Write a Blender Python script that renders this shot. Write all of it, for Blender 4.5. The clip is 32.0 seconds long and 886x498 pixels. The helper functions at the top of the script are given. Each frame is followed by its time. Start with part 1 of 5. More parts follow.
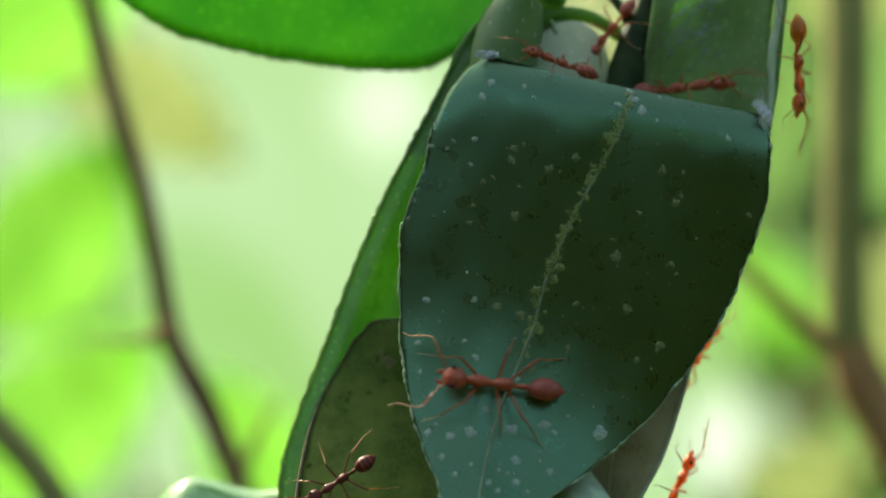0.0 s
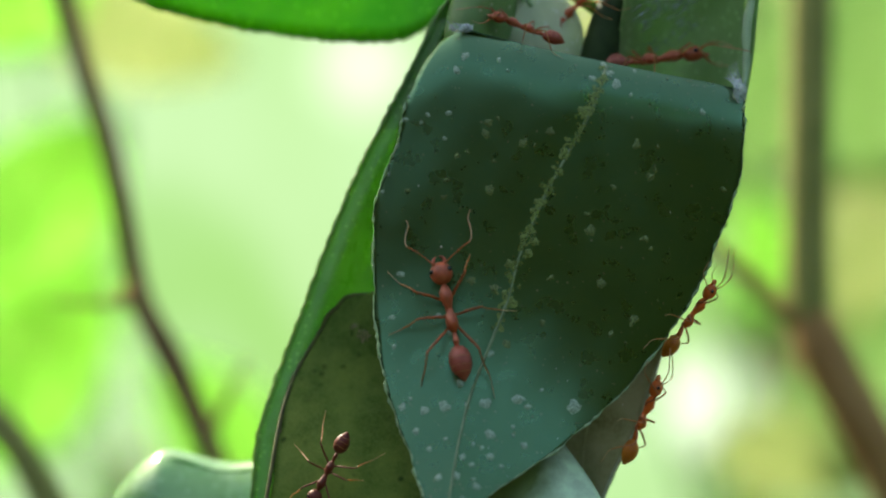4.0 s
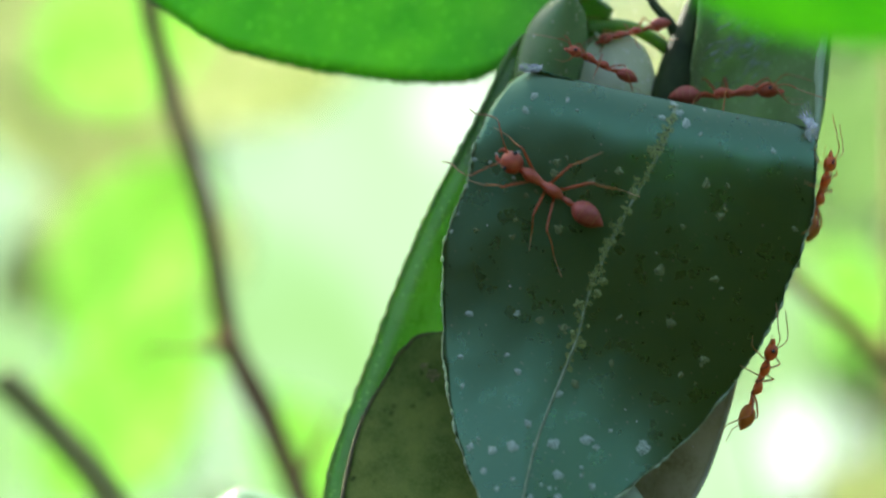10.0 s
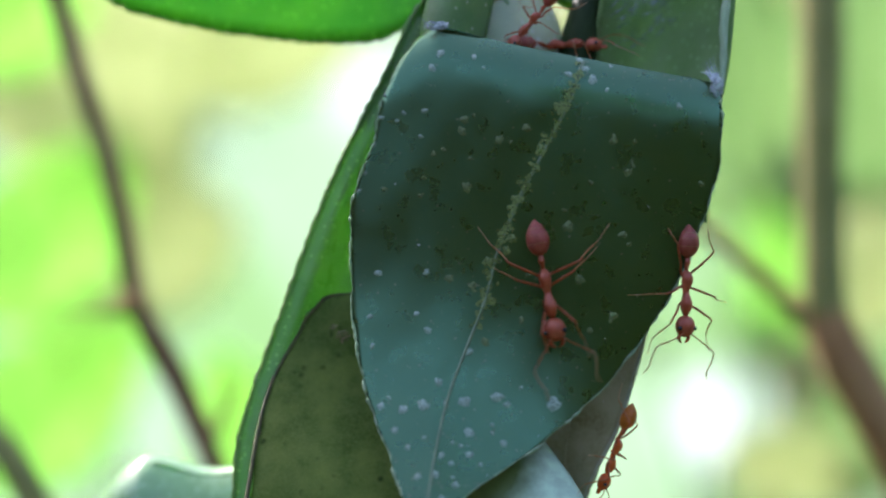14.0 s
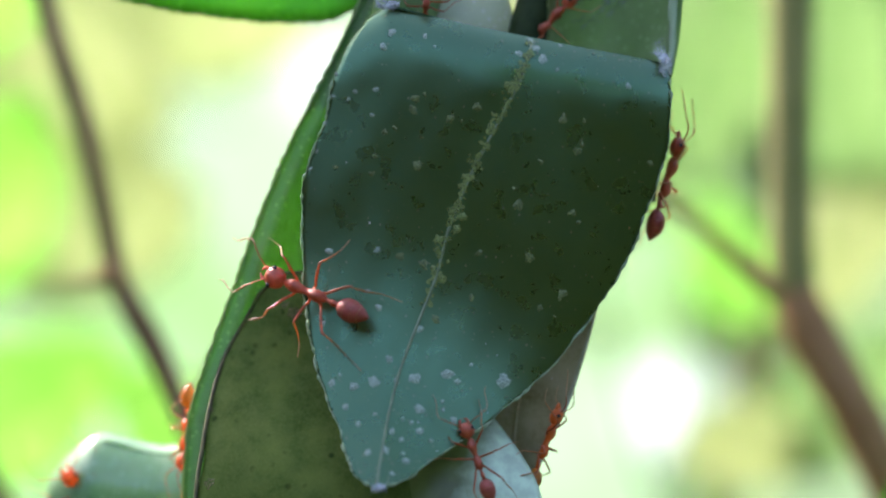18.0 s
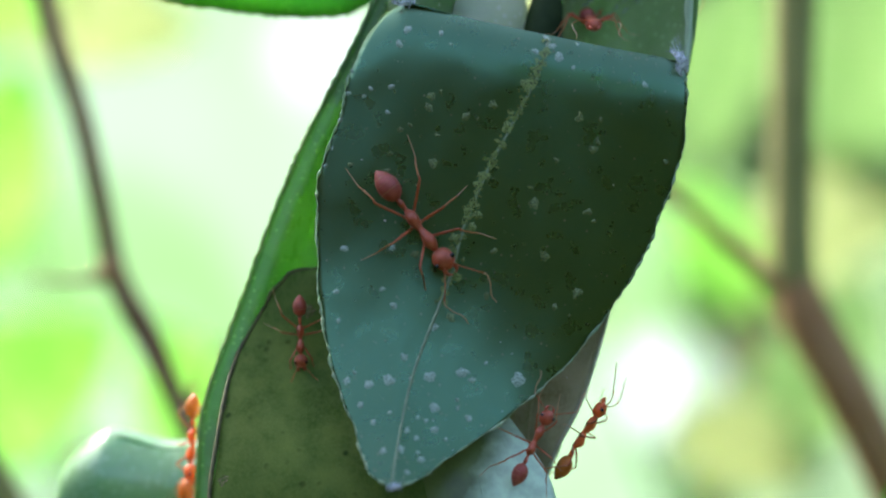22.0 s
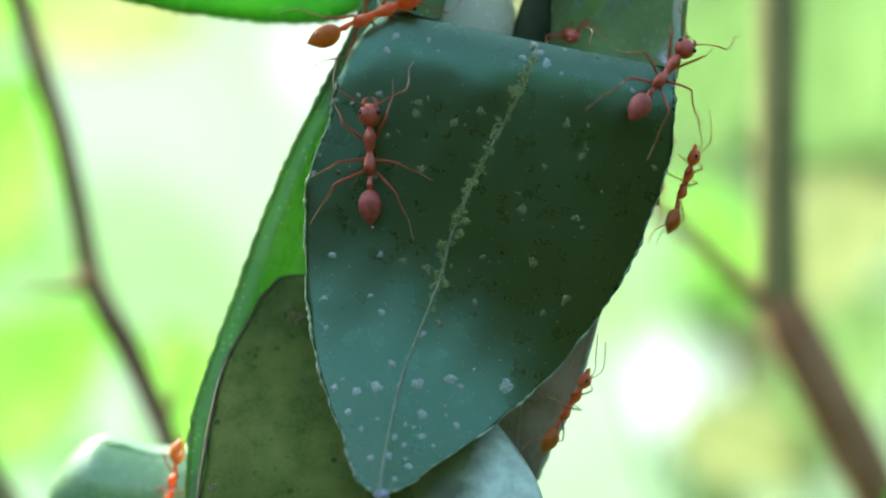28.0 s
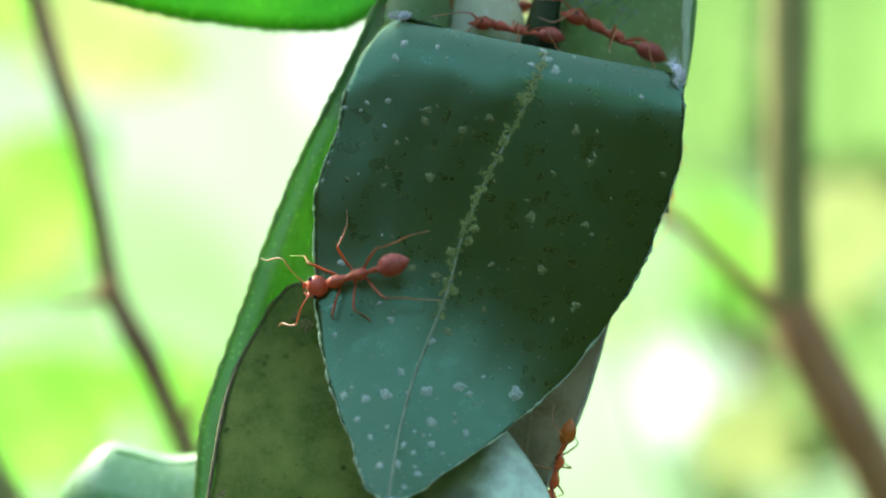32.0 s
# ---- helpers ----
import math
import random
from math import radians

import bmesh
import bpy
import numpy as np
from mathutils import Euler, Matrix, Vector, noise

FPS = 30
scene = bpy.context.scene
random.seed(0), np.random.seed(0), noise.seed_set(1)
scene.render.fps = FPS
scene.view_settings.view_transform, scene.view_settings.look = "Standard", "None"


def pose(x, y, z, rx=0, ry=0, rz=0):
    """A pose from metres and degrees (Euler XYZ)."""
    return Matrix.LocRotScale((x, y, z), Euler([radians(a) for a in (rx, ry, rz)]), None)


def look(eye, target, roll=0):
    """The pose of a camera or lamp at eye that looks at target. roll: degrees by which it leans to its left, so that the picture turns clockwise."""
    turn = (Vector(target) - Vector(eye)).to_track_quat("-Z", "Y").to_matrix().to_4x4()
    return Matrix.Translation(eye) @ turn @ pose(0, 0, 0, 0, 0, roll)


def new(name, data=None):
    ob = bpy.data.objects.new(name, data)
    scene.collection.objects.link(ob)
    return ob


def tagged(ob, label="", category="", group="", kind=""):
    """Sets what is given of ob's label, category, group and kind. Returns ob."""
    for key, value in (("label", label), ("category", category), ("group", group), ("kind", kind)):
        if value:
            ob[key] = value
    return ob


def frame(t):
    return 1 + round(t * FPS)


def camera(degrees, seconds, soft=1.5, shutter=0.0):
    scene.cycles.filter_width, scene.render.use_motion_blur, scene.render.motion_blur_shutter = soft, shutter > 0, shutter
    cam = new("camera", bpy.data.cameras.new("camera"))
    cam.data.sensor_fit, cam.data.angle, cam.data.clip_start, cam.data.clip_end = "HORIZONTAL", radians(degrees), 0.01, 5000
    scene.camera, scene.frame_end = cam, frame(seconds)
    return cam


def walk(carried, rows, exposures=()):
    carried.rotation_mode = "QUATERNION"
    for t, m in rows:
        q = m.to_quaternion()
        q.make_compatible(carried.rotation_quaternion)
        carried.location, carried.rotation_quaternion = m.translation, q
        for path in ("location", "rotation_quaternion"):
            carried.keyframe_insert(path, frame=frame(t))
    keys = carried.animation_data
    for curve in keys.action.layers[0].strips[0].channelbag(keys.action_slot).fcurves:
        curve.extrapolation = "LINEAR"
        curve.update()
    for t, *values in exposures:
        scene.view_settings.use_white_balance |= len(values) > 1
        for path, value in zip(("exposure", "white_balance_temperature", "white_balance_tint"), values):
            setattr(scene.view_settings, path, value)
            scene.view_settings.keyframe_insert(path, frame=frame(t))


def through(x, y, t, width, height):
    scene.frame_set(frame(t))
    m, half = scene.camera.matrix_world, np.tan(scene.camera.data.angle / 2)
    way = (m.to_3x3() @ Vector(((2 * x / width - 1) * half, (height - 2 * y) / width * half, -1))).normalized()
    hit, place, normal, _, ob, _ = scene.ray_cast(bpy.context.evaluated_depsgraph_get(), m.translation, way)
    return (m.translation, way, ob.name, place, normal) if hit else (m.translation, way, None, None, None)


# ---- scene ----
# Everything is laid out in millimetres: x to the right, y away from the camera, z up; MM turns it into metres.
MM = 0.001
cam = camera(30.0, 32.0, soft=2.1, shutter=0.5)
PATH = [
    (0.0, -1.24, -105.40, 0.57, 1.199, 0.869, -1.056),
    (0.5, -0.98, -105.38, 0.44, 1.385, 1.072, -0.994),
    (1.0, -0.56, -105.51, 0.93, 1.664, 0.719, -1.060),
    (1.5, -0.54, -105.41, 0.65, 1.560, 1.022, -0.969),
    (2.0, -0.11, -105.54, 1.20, 1.706, 0.468, -0.998),
    (2.5, -0.01, -105.58, 1.17, 1.738, 0.440, -0.908),
    (3.0, -0.27, -105.40, 1.02, 1.416, 0.347, -0.958),
    (3.5, -0.70, -105.31, 1.54, 0.877, -0.272, -0.995),
    (5.5, -1.18, -104.99, 1.32, -0.059, -0.773, -0.881),
    (6.0, 0.01, -104.88, 0.62, -0.071, -0.866, -0.692),
    (6.5, 0.35, -104.96, 0.55, -0.119, 0.240, -0.573),
    (7.0, -0.43, -104.64, -0.57, 0.265, 1.041, -0.626),
    (7.5, 0.57, -104.43, -0.22, -0.556, 0.751, -0.495),
    (8.0, 0.38, -104.73, -0.81, -0.371, 1.767, -0.275),
    (8.5, 0.57, -104.77, 0.85, 0.996, 0.389, -0.492),
    (9.0, 0.64, -105.46, 1.13, 0.490, 1.146, -0.637),
    (9.5, 0.08, -104.92, 3.58, 1.403, -1.080, -0.397),
    (10.0, 0.93, -105.31, 1.23, 3.891, 0.954, -1.103),
    (10.5, 2.30, -105.26, 0.52, 0.991, -0.259, -0.959),
    (11.0, 1.58, -104.83, 0.76, 2.050, -0.089, -0.262),
    (11.5, 0.45, -104.64, 1.22, 0.209, -1.051, -0.381),
    (12.0, 0.65, -104.76, 0.36, 1.552, 0.851, -0.244),
    (12.5, 1.85, -105.15, 1.21, 1.441, -0.340, -0.550),
    (13.0, 1.30, -105.00, 0.89, 0.727, -0.410, -0.126),
    (13.5, 0.45, -104.47, 0.79, -0.769, -0.946, -0.373),
    (14.0, 1.21, -104.76, 0.12, 0.885, 0.185, -0.285),
    (14.5, 3.60, -104.28, 1.29, 0.807, -1.911, -0.181),
    (16.5, -0.79, -104.55, -0.33, -2.996, -0.988, -0.470),
    (17.0, -0.31, -104.32, -1.34, -3.168, -0.629, -0.230),
    (17.5, 0.60, -105.03, -0.29, -1.835, -1.049, -0.489),
    (18.0, 1.57, -105.40, -0.51, -0.624, -0.217, -0.387),
    (18.5, 1.86, -104.98, 0.07, -0.219, -0.529, -0.564),
    (19.0, 1.51, -105.19, -0.04, 0.285, 0.057, -0.613),
    (19.5, 1.00, -104.99, -0.00, -0.024, -0.171, -0.628),
    (20.0, 0.47, -105.31, 0.27, -0.330, -0.253, -0.711),
    (20.5, 0.12, -105.33, 0.27, -0.752, -0.323, -0.556),
    (21.0, -0.15, -105.15, 0.98, -0.648, -0.790, -0.623),
    (21.5, 0.00, -105.29, 0.29, -0.871, -0.594, -0.666),
    (22.0, 0.06, -105.20, 0.67, -0.926, -0.944, -0.678),
    (22.5, -0.09, -105.12, 0.88, -1.186, -1.073, -0.650),
    (23.0, -0.81, -105.02, 0.73, -1.613, -0.870, -0.641),
    (23.5, -1.08, -105.05, 0.46, -2.074, -0.910, -0.610),
    (24.0, -1.52, -104.96, 0.08, -2.325, -0.526, -0.624),
    (24.5, -1.87, -104.51, -0.23, -2.812, -0.311, -0.393),
    (26.5, 0.91, -105.42, 1.07, -1.111, -1.010, -0.326),
    (27.0, 0.80, -105.44, 0.97, -1.032, -0.847, -0.378),
    (27.5, 1.10, -105.39, 1.23, -0.666, -0.969, -0.326),
    (28.0, 1.40, -105.20, 1.02, -0.601, -0.905, -0.553),
    (28.5, 1.40, -105.16, 0.95, -0.556, -0.812, -0.390),
    (29.0, 1.47, -105.05, 1.30, -0.394, -0.905, -0.477),
    (29.5, 1.15, -105.38, 0.96, -0.511, -0.704, -0.379),
    (30.0, 1.60, -105.12, 1.16, -0.146, -0.690, -0.388),
    (30.5, 1.39, -104.93, 1.26, -0.200, -0.726, -0.350),
    (31.0, 1.42, -105.13, 1.13, -0.198, -0.614, -0.288),
    (31.5, 0.98, -105.27, 0.83, -0.453, -0.474, -0.443),
    (32.0, 1.54, -105.08, 0.98, -0.214, -0.632, -0.423),
]
walk(cam, [(t, pose(x * MM, y * MM, z * MM, 90 + p, r, w)) for t, x, y, z, w, p, r in PATH],
     exposures=[(0.0, 1.65, 7600, -1), (2.0, 1.53, 7800, -4), (3.5, 1.8, 7500, -1), (6.0, 1.85, 8800, -15), (7.0, 2.2, 6400, 13), (8.0, 2.1, 7000, 5), (9.0, 1.95, 7600, -4), (10.0, 2.05, 6550, 9), (10.4, 1.85, 6500, 8), (11.0, 1.77, 5700, 26), (12.0, 2.08, 6550, 12), (14.5, 2.06, 6000, 24), (17.0, 2.3, 6150, 24), (19.0, 2.18, 6400, 24), (22.0, 2.24, 6150, 15), (24.0, 2.28, 6500, 5), (27.0, 2.3, 6150, 10), (29.0, 2.35, 6300, 8), (30.0, 2.33, 6450, 5), (32.0, 2.42, 6600, 3)])
cam.data.dof.use_dof = True
cam.data.dof.focus_distance = 0.1035
cam.data.dof.aperture_fstop = 15.0

# ---- light: a high sun behind the leaves, and the sky ----
SUN = Vector((-0.52, 0.6, 0.62)).normalized()
world = bpy.data.worlds.new("sky")
scene.world = world
world.use_nodes = True
nt = world.node_tree
sky = nt.nodes.new("ShaderNodeTexSky")
sky.sky_type, sky.sun_disc = "NISHITA", False
sky.dust_density, sky.ozone_density = 3.0, 0.3
sky.sun_elevation = math.asin(SUN.z)
sky.sun_rotation = math.atan2(SUN.x, SUN.y)
nt.links.new(sky.outputs[0], nt.nodes["Background"].inputs[0])
nt.nodes["Background"].inputs[1].default_value = 0.15
sun_data = bpy.data.lights.new("sun", "SUN")
sun_data.energy, sun_data.angle, sun_data.color = 2.4, radians(0.5), (1.0, 0.95, 0.86)
sun = new("sun", sun_data)
sun.matrix_world = look(SUN * 3, (0, 0, 0))


# ---- materials ----
class Nodes:
    """A short way to write node trees."""

    def __init__(self, name):
        self.mat = bpy.data.materials.new(name)
        self.mat.use_nodes = True
        self.tree = self.mat.node_tree
        self.tree.nodes.clear()
        self.out = self.add("ShaderNodeOutputMaterial")
        self.coord = self.add("ShaderNodeTexCoord").outputs["Object"]

    def add(self, kind, **values):
        n = self.tree.nodes.new(kind)
        for k, v in values.items():
            n.inputs[k.replace("_", " ")].default_value = v
        return n

    def link(self, a, b):
        self.tree.links.new(a, b)

    def noise(self, scale, detail=3.0, rough=0.55):
        n = self.add("ShaderNodeTexNoise", Scale=scale, Detail=detail, Roughness=rough)
        self.link(self.coord, n.inputs["Vector"])
        return n.outputs["Fac"]

    def cells(self, scale, out="Distance"):
        n = self.add("ShaderNodeTexVoronoi", Scale=scale)
        self.link(self.coord, n.inputs["Vector"])
        return n.outputs[out]

    def ramp(self, fac, a, b, lo=0.35, hi=0.65):
        n = self.add("ShaderNodeValToRGB")
        n.color_ramp.elements[0].position, n.color_ramp.elements[1].position = lo, hi
        n.color_ramp.elements[0].color, n.color_ramp.elements[1].color = (*a, 1), (*b, 1)
        self.link(fac, n.inputs[0])
        return n.outputs[0]

    def mix(self, fac, a, b):
        n = self.tree.nodes.new("ShaderNodeMix")
        n.data_type = "RGBA"
        for sock, v in ((n.inputs[0], fac), (n.inputs[6], a), (n.inputs[7], b)):
            if isinstance(v, (int, float)):
                sock.default_value = v
            elif isinstance(v, tuple):
                sock.default_value = (*v, 1)
            else:
                self.link(v, sock)
        return n.outputs[2]

    def bump(self, height, strength, distance):
        n = self.add("ShaderNodeBump", Strength=strength, Distance=distance)
        self.link(height, n.inputs["Height"])
        return n.outputs[0]

    def end(self, shader):
        self.link(shader, self.out.inputs[0])
        return self.mat


def leaf_material(name, dark, pale, through_dark, through_pale, share, rough, specular, gland=1500.0, flecks=0.0, blotch=350.0, relief=0.25, dust=(0.25, 0.3, 0.27), dusty=0.0, sheen=None, lit_dots=None, ior=1.5, wear=0.1, film=0.0):
    """A leaf: its face, the light that passes through it, oil glands that let more light through, and dust."""
    n = Nodes(name)
    big, fine = n.noise(blotch, 4), n.noise(4200, 2)
    face = n.mix(n.ramp(fine, (0, 0, 0), (0.5, 0.5, 0.5)), n.ramp(big, dark, pale), pale)
    if dusty:
        grains = n.ramp(n.noise(2600, 5, 0.7), (0, 0, 0), (1, 1, 1), 0.56, 0.75)
        patch = n.mix(grains, (0, 0, 0), n.ramp(n.noise(170, 3), (0, 0, 0), (dusty, dusty, dusty), 0.4, 0.7))
        face = n.mix(patch, face, dust)
    if film:
        # a thin uneven film of dried dust
        haze = n.ramp(n.noise(1500, 6, 0.72), (0, 0, 0), (film, film, film), 0.5, 0.72)
        face = n.mix(haze, face, tuple(c * 0.75 for c in dust))
    if flecks:
        pits = n.ramp(n.cells(900), (1, 1, 1), (0, 0, 0), 0.14, 0.24)
        face = n.mix(n.mix(pits, (0, 0, 0), n.ramp(n.noise(700, 2), (0, 0, 0), (flecks,) * 3, 0.5, 0.6)), face, tuple(c * 0.25 for c in dark))
        stain = n.ramp(n.noise(210, 4, 0.7), (0, 0, 0), (0.5, 0.5, 0.5), 0.5, 0.72)
        face = n.mix(stain, face, tuple(c * f for c, f in zip(pale, (1.3, 1.15, 1.0))))
    dots = n.ramp(n.cells(gland), (1, 1, 1), (0, 0, 0), 0.14, 0.25 if lit_dots else 0.3)
    passing = n.mix(dots, n.ramp(big, through_dark, through_pale), lit_dots or tuple(min(1, c * 1.6 + 0.1) for c in through_pale))
    p = n.add("ShaderNodeBsdfPrincipled", Roughness=rough)
    p.inputs["Specular IOR Level"].default_value = specular
    p.inputs["IOR"].default_value = ior
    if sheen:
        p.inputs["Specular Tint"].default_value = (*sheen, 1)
    n.link(face, p.inputs["Base Color"])
    n.link(n.ramp(n.noise(900, 4), (rough - 0.8 * wear,) * 3, (rough + 1.2 * wear,) * 3), p.inputs["Roughness"])
    n.link(n.bump(n.mix(0.4, n.noise(1300, 3), n.cells(2400)), relief, 0.00012), p.inputs["Normal"])
    t = n.add("ShaderNodeBsdfTranslucent")
    n.link(passing, t.inputs["Color"])
    m = n.add("ShaderNodeMixShader", Fac=share)
    n.link(p.outputs[0], m.inputs[1])
    n.link(t.outputs[0], m.inputs[2])
    return n.end(m.outputs[0])


def simple_material(name, a, b, scale, rough=0.5, specular=0.4, relief=0.3, depth=0.0001, through=None, share=0.0, fine=0):
    n = Nodes(name)
    colour = n.ramp(n.noise(scale, 4), a, b)
    if fine:
        colour = n.mix(n.ramp(n.noise(fine, 3), (0, 0, 0), (0.6, 0.6, 0.6)), colour, tuple(c * 0.6 for c in a))
    p = n.add("ShaderNodeBsdfPrincipled", Roughness=rough)
    p.inputs["Specular IOR Level"].default_value = specular
    n.link(colour, p.inputs["Base Color"])
    n.link(n.bump(n.noise(scale * 3, 3), relief, depth), p.inputs["Normal"])
    if not share:
        return n.end(p.outputs[0])
    t = n.add("ShaderNodeBsdfTranslucent", Color=(*(through or b), 1))
    m = n.add("ShaderNodeMixShader", Fac=share)
    n.link(p.outputs[0], m.inputs[1])
    n.link(t.outputs[0], m.inputs[2])
    return n.end(m.outputs[0])


def crust_material(name, a, b, rough=0.5, specular=0.4, scale=5200, lo=0.4, hi=0.62):
    """A thin broken crust: lichen, dried spots or silk, with gaps that show what lies under it."""
    n = Nodes(name)
    p = n.add("ShaderNodeBsdfPrincipled", Roughness=rough)
    p.inputs["Specular IOR Level"].default_value = specular
    n.link(n.ramp(n.noise(2300, 3), a, b), p.inputs["Base Color"])
    n.link(n.bump(n.noise(6000, 3), 0.4, 0.00005), p.inputs["Normal"])
    clear = n.add("ShaderNodeBsdfTransparent")
    m = n.add("ShaderNodeMixShader")
    n.link(n.ramp(n.noise(scale, 3, 0.6), (0, 0, 0), (1, 1, 1), lo, hi), m.inputs[0])
    n.link(clear.outputs[0], m.inputs[1])
    n.link(p.outputs[0], m.inputs[2])
    return n.end(m.outputs[0])


def glare_material(name, green, pale):
    """The underside of a leaf, olive with glare painted pale on its one half, patchy where it begins."""
    n = Nodes(name)
    at = n.add("ShaderNodeSeparateXYZ")
    n.link(n.coord, at.inputs[0])
    slope = n.add("ShaderNodeMath")
    slope.operation = "MULTIPLY_ADD"
    n.link(at.outputs[2], slope.inputs[0])
    slope.inputs[1].default_value = -0.4
    n.link(at.outputs[0], slope.inputs[2])
    wave = n.add("ShaderNodeMath")
    wave.operation = "MULTIPLY_ADD"
    n.link(n.noise(700, 4), wave.inputs[0])
    wave.inputs[1].default_value = 0.0016
    n.link(slope.outputs[0], wave.inputs[2])
    reach = n.add("ShaderNodeMapRange")
    reach.inputs[1].default_value, reach.inputs[2].default_value = 0.0104, 0.0124
    n.link(wave.outputs[0], reach.inputs[0])
    # the pale glare is a colour laid along x and z
    glare = n.ramp(n.noise(1100, 4), tuple(c * 0.75 for c in pale), pale)
    p = n.add("ShaderNodeBsdfPrincipled", Roughness=0.4)
    p.inputs["Specular IOR Level"].default_value = 0.5
    n.link(n.mix(reach.outputs[0], n.ramp(n.noise(350, 4), tuple(c * 0.6 for c in green), green), glare), p.inputs["Base Color"])
    n.link(n.bump(n.noise(1300, 3), 0.3, 0.0001), p.inputs["Normal"])
    return n.end(p.outputs[0])


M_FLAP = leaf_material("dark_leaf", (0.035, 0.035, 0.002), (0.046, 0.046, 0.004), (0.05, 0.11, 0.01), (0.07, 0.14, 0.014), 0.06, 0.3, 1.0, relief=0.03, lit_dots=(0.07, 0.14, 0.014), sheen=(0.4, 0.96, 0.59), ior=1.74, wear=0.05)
M_BACK = leaf_material("green_leaf", (0.3, 0.44, 0.2), (0.38, 0.51, 0.27), (0.12, 0.36, 0.05), (0.18, 0.43, 0.08), 0.4, 0.32, 0.7, gland=1900, lit_dots=(0.7, 0.95, 0.35))
# darker copy of the green leaf: the shadow side is put into the colour
M_KNOB = leaf_material("shaded_leaf", (0.2, 0.32, 0.12), (0.28, 0.41, 0.17), (0.14, 0.4, 0.04), (0.22, 0.48, 0.08), 0.38, 0.38, 0.5, gland=1500, lit_dots=(1.0, 1.0, 0.7))
M_HIGH = leaf_material("lit_leaf", (0.06, 0.16, 0.035), (0.09, 0.2, 0.05), (0.15, 0.52, 0.03), (0.23, 0.63, 0.05), 0.6, 0.45, 0.3, gland=1500, lit_dots=(0.4, 0.9, 0.1))
M_OLIVE = leaf_material("leaf_underside", (0.06, 0.105, 0.015), (0.135, 0.19, 0.038), (0.1, 0.3, 0.03), (0.14, 0.36, 0.04), 0.14, 0.6, 0.08, gland=9000, flecks=0.9, dust=(0.035, 0.042, 0.014), dusty=0.7, blotch=420)
M_PALE = leaf_material("pale_leaf", (0.19, 0.28, 0.1), (0.32, 0.42, 0.19), (0.24, 0.5, 0.12), (0.34, 0.6, 0.2), 0.36, 0.45, 0.3, relief=0.5, blotch=260)
M_CREAM = leaf_material("cream_leaf", (0.58, 0.62, 0.42), (0.72, 0.75, 0.55), (0.7, 0.76, 0.52), (0.8, 0.84, 0.62), 0.5, 0.5, 0.3, relief=0.4)
M_GLARE = glare_material("glare_leaf", (0.12, 0.175, 0.032), (0.6, 0.79, 0.52))
M_TAN = leaf_material("tan_leaf", (0.28, 0.25, 0.11), (0.5, 0.46, 0.27), (0.1, 0.2, 0.03), (0.14, 0.24, 0.04), 0.06, 0.6, 0.2, dust=(0.5, 0.5, 0.4), dusty=0.6)
M_ROLL = leaf_material("rolled_leaf", (0.23, 0.44, 0.19), (0.35, 0.56, 0.28), (0.3, 0.6, 0.25), (0.4, 0.7, 0.3), 0.35, 0.2, 1.0)
M_RIB = simple_material("rib", (0.13, 0.185, 0.09), (0.21, 0.27, 0.14), 1500, 0.45, 0.5)
M_SPECK = crust_material("speck", (0.11, 0.155, 0.045), (0.23, 0.285, 0.11), lo=0.3, hi=0.56)
M_FRESH = crust_material("fresh_speck", (0.2, 0.28, 0.18), (0.36, 0.46, 0.33), 0.3, 0.8, lo=0.28, hi=0.52)
M_DUST = simple_material("leaf_dust", (0.09, 0.115, 0.05), (0.21, 0.25, 0.13), 900, 0.45, 0.5, 0.3)
M_MOSS = crust_material("moss_speck", (0.13, 0.18, 0.04), (0.23, 0.29, 0.085), lo=0.26, hi=0.52)
M_SILK = crust_material("silk", (0.48, 0.52, 0.54), (0.7, 0.75, 0.77), 0.6, 0.3, 2200, 0.34, 0.8)
M_STRIP = simple_material("curled_margin", (0.42, 0.56, 0.38), (0.62, 0.74, 0.55), 900, 0.45, 0.5, 0.5, through=(0.6, 0.75, 0.5), share=0.4)
M_SCAB = crust_material("scab", (0.2, 0.17, 0.07), (0.34, 0.29, 0.14))
M_GLINT = simple_material("grit", (0.6, 0.6, 0.55), (0.8, 0.8, 0.75), 2000, 0.3, 0.6)
M_EDGE = simple_material("leaf_margin", (0.16, 0.26, 0.08), (0.28, 0.4, 0.15), 1300, 0.5, 0.4, 0.4, through=(0.45, 0.7, 0.2), share=0.35)
M_MARGIN = simple_material("dark_leaf_margin", (0.24, 0.36, 0.2), (0.46, 0.58, 0.36), 2600, 0.5, 0.4, 0.5, through=(0.4, 0.62, 0.22), share=0.28)
M_PALEEDGE = simple_material("dry_margin", (0.4, 0.42, 0.28), (0.6, 0.62, 0.45), 1400, 0.6, 0.3, 0.6, through=(0.6, 0.65, 0.4), share=0.3)
M_RIM = simple_material("brown_rim", (0.06, 0.06, 0.02), (0.13, 0.12, 0.04), 1200, 0.7)
M_DARKSTEM = simple_material("dark_stem", (0.014, 0.026, 0.007), (0.03, 0.05, 0.014), 500, 0.6, 0.15)
M_ARCH = simple_material("green_stalk", (0.08, 0.2, 0.035), (0.13, 0.27, 0.05), 500, 0.5, through=(0.35, 0.65, 0.08), share=0.4)
M_TWIG = simple_material("twig_bark", (0.18, 0.095, 0.05), (0.32, 0.185, 0.105), 120, 0.8, 0.2, 0.6, 0.0004)
M_GREENTWIG = simple_material("green_twig", (0.19, 0.19, 0.052), (0.28, 0.268, 0.085), 90, 0.7, 0.3, 0.5, 0.0004)
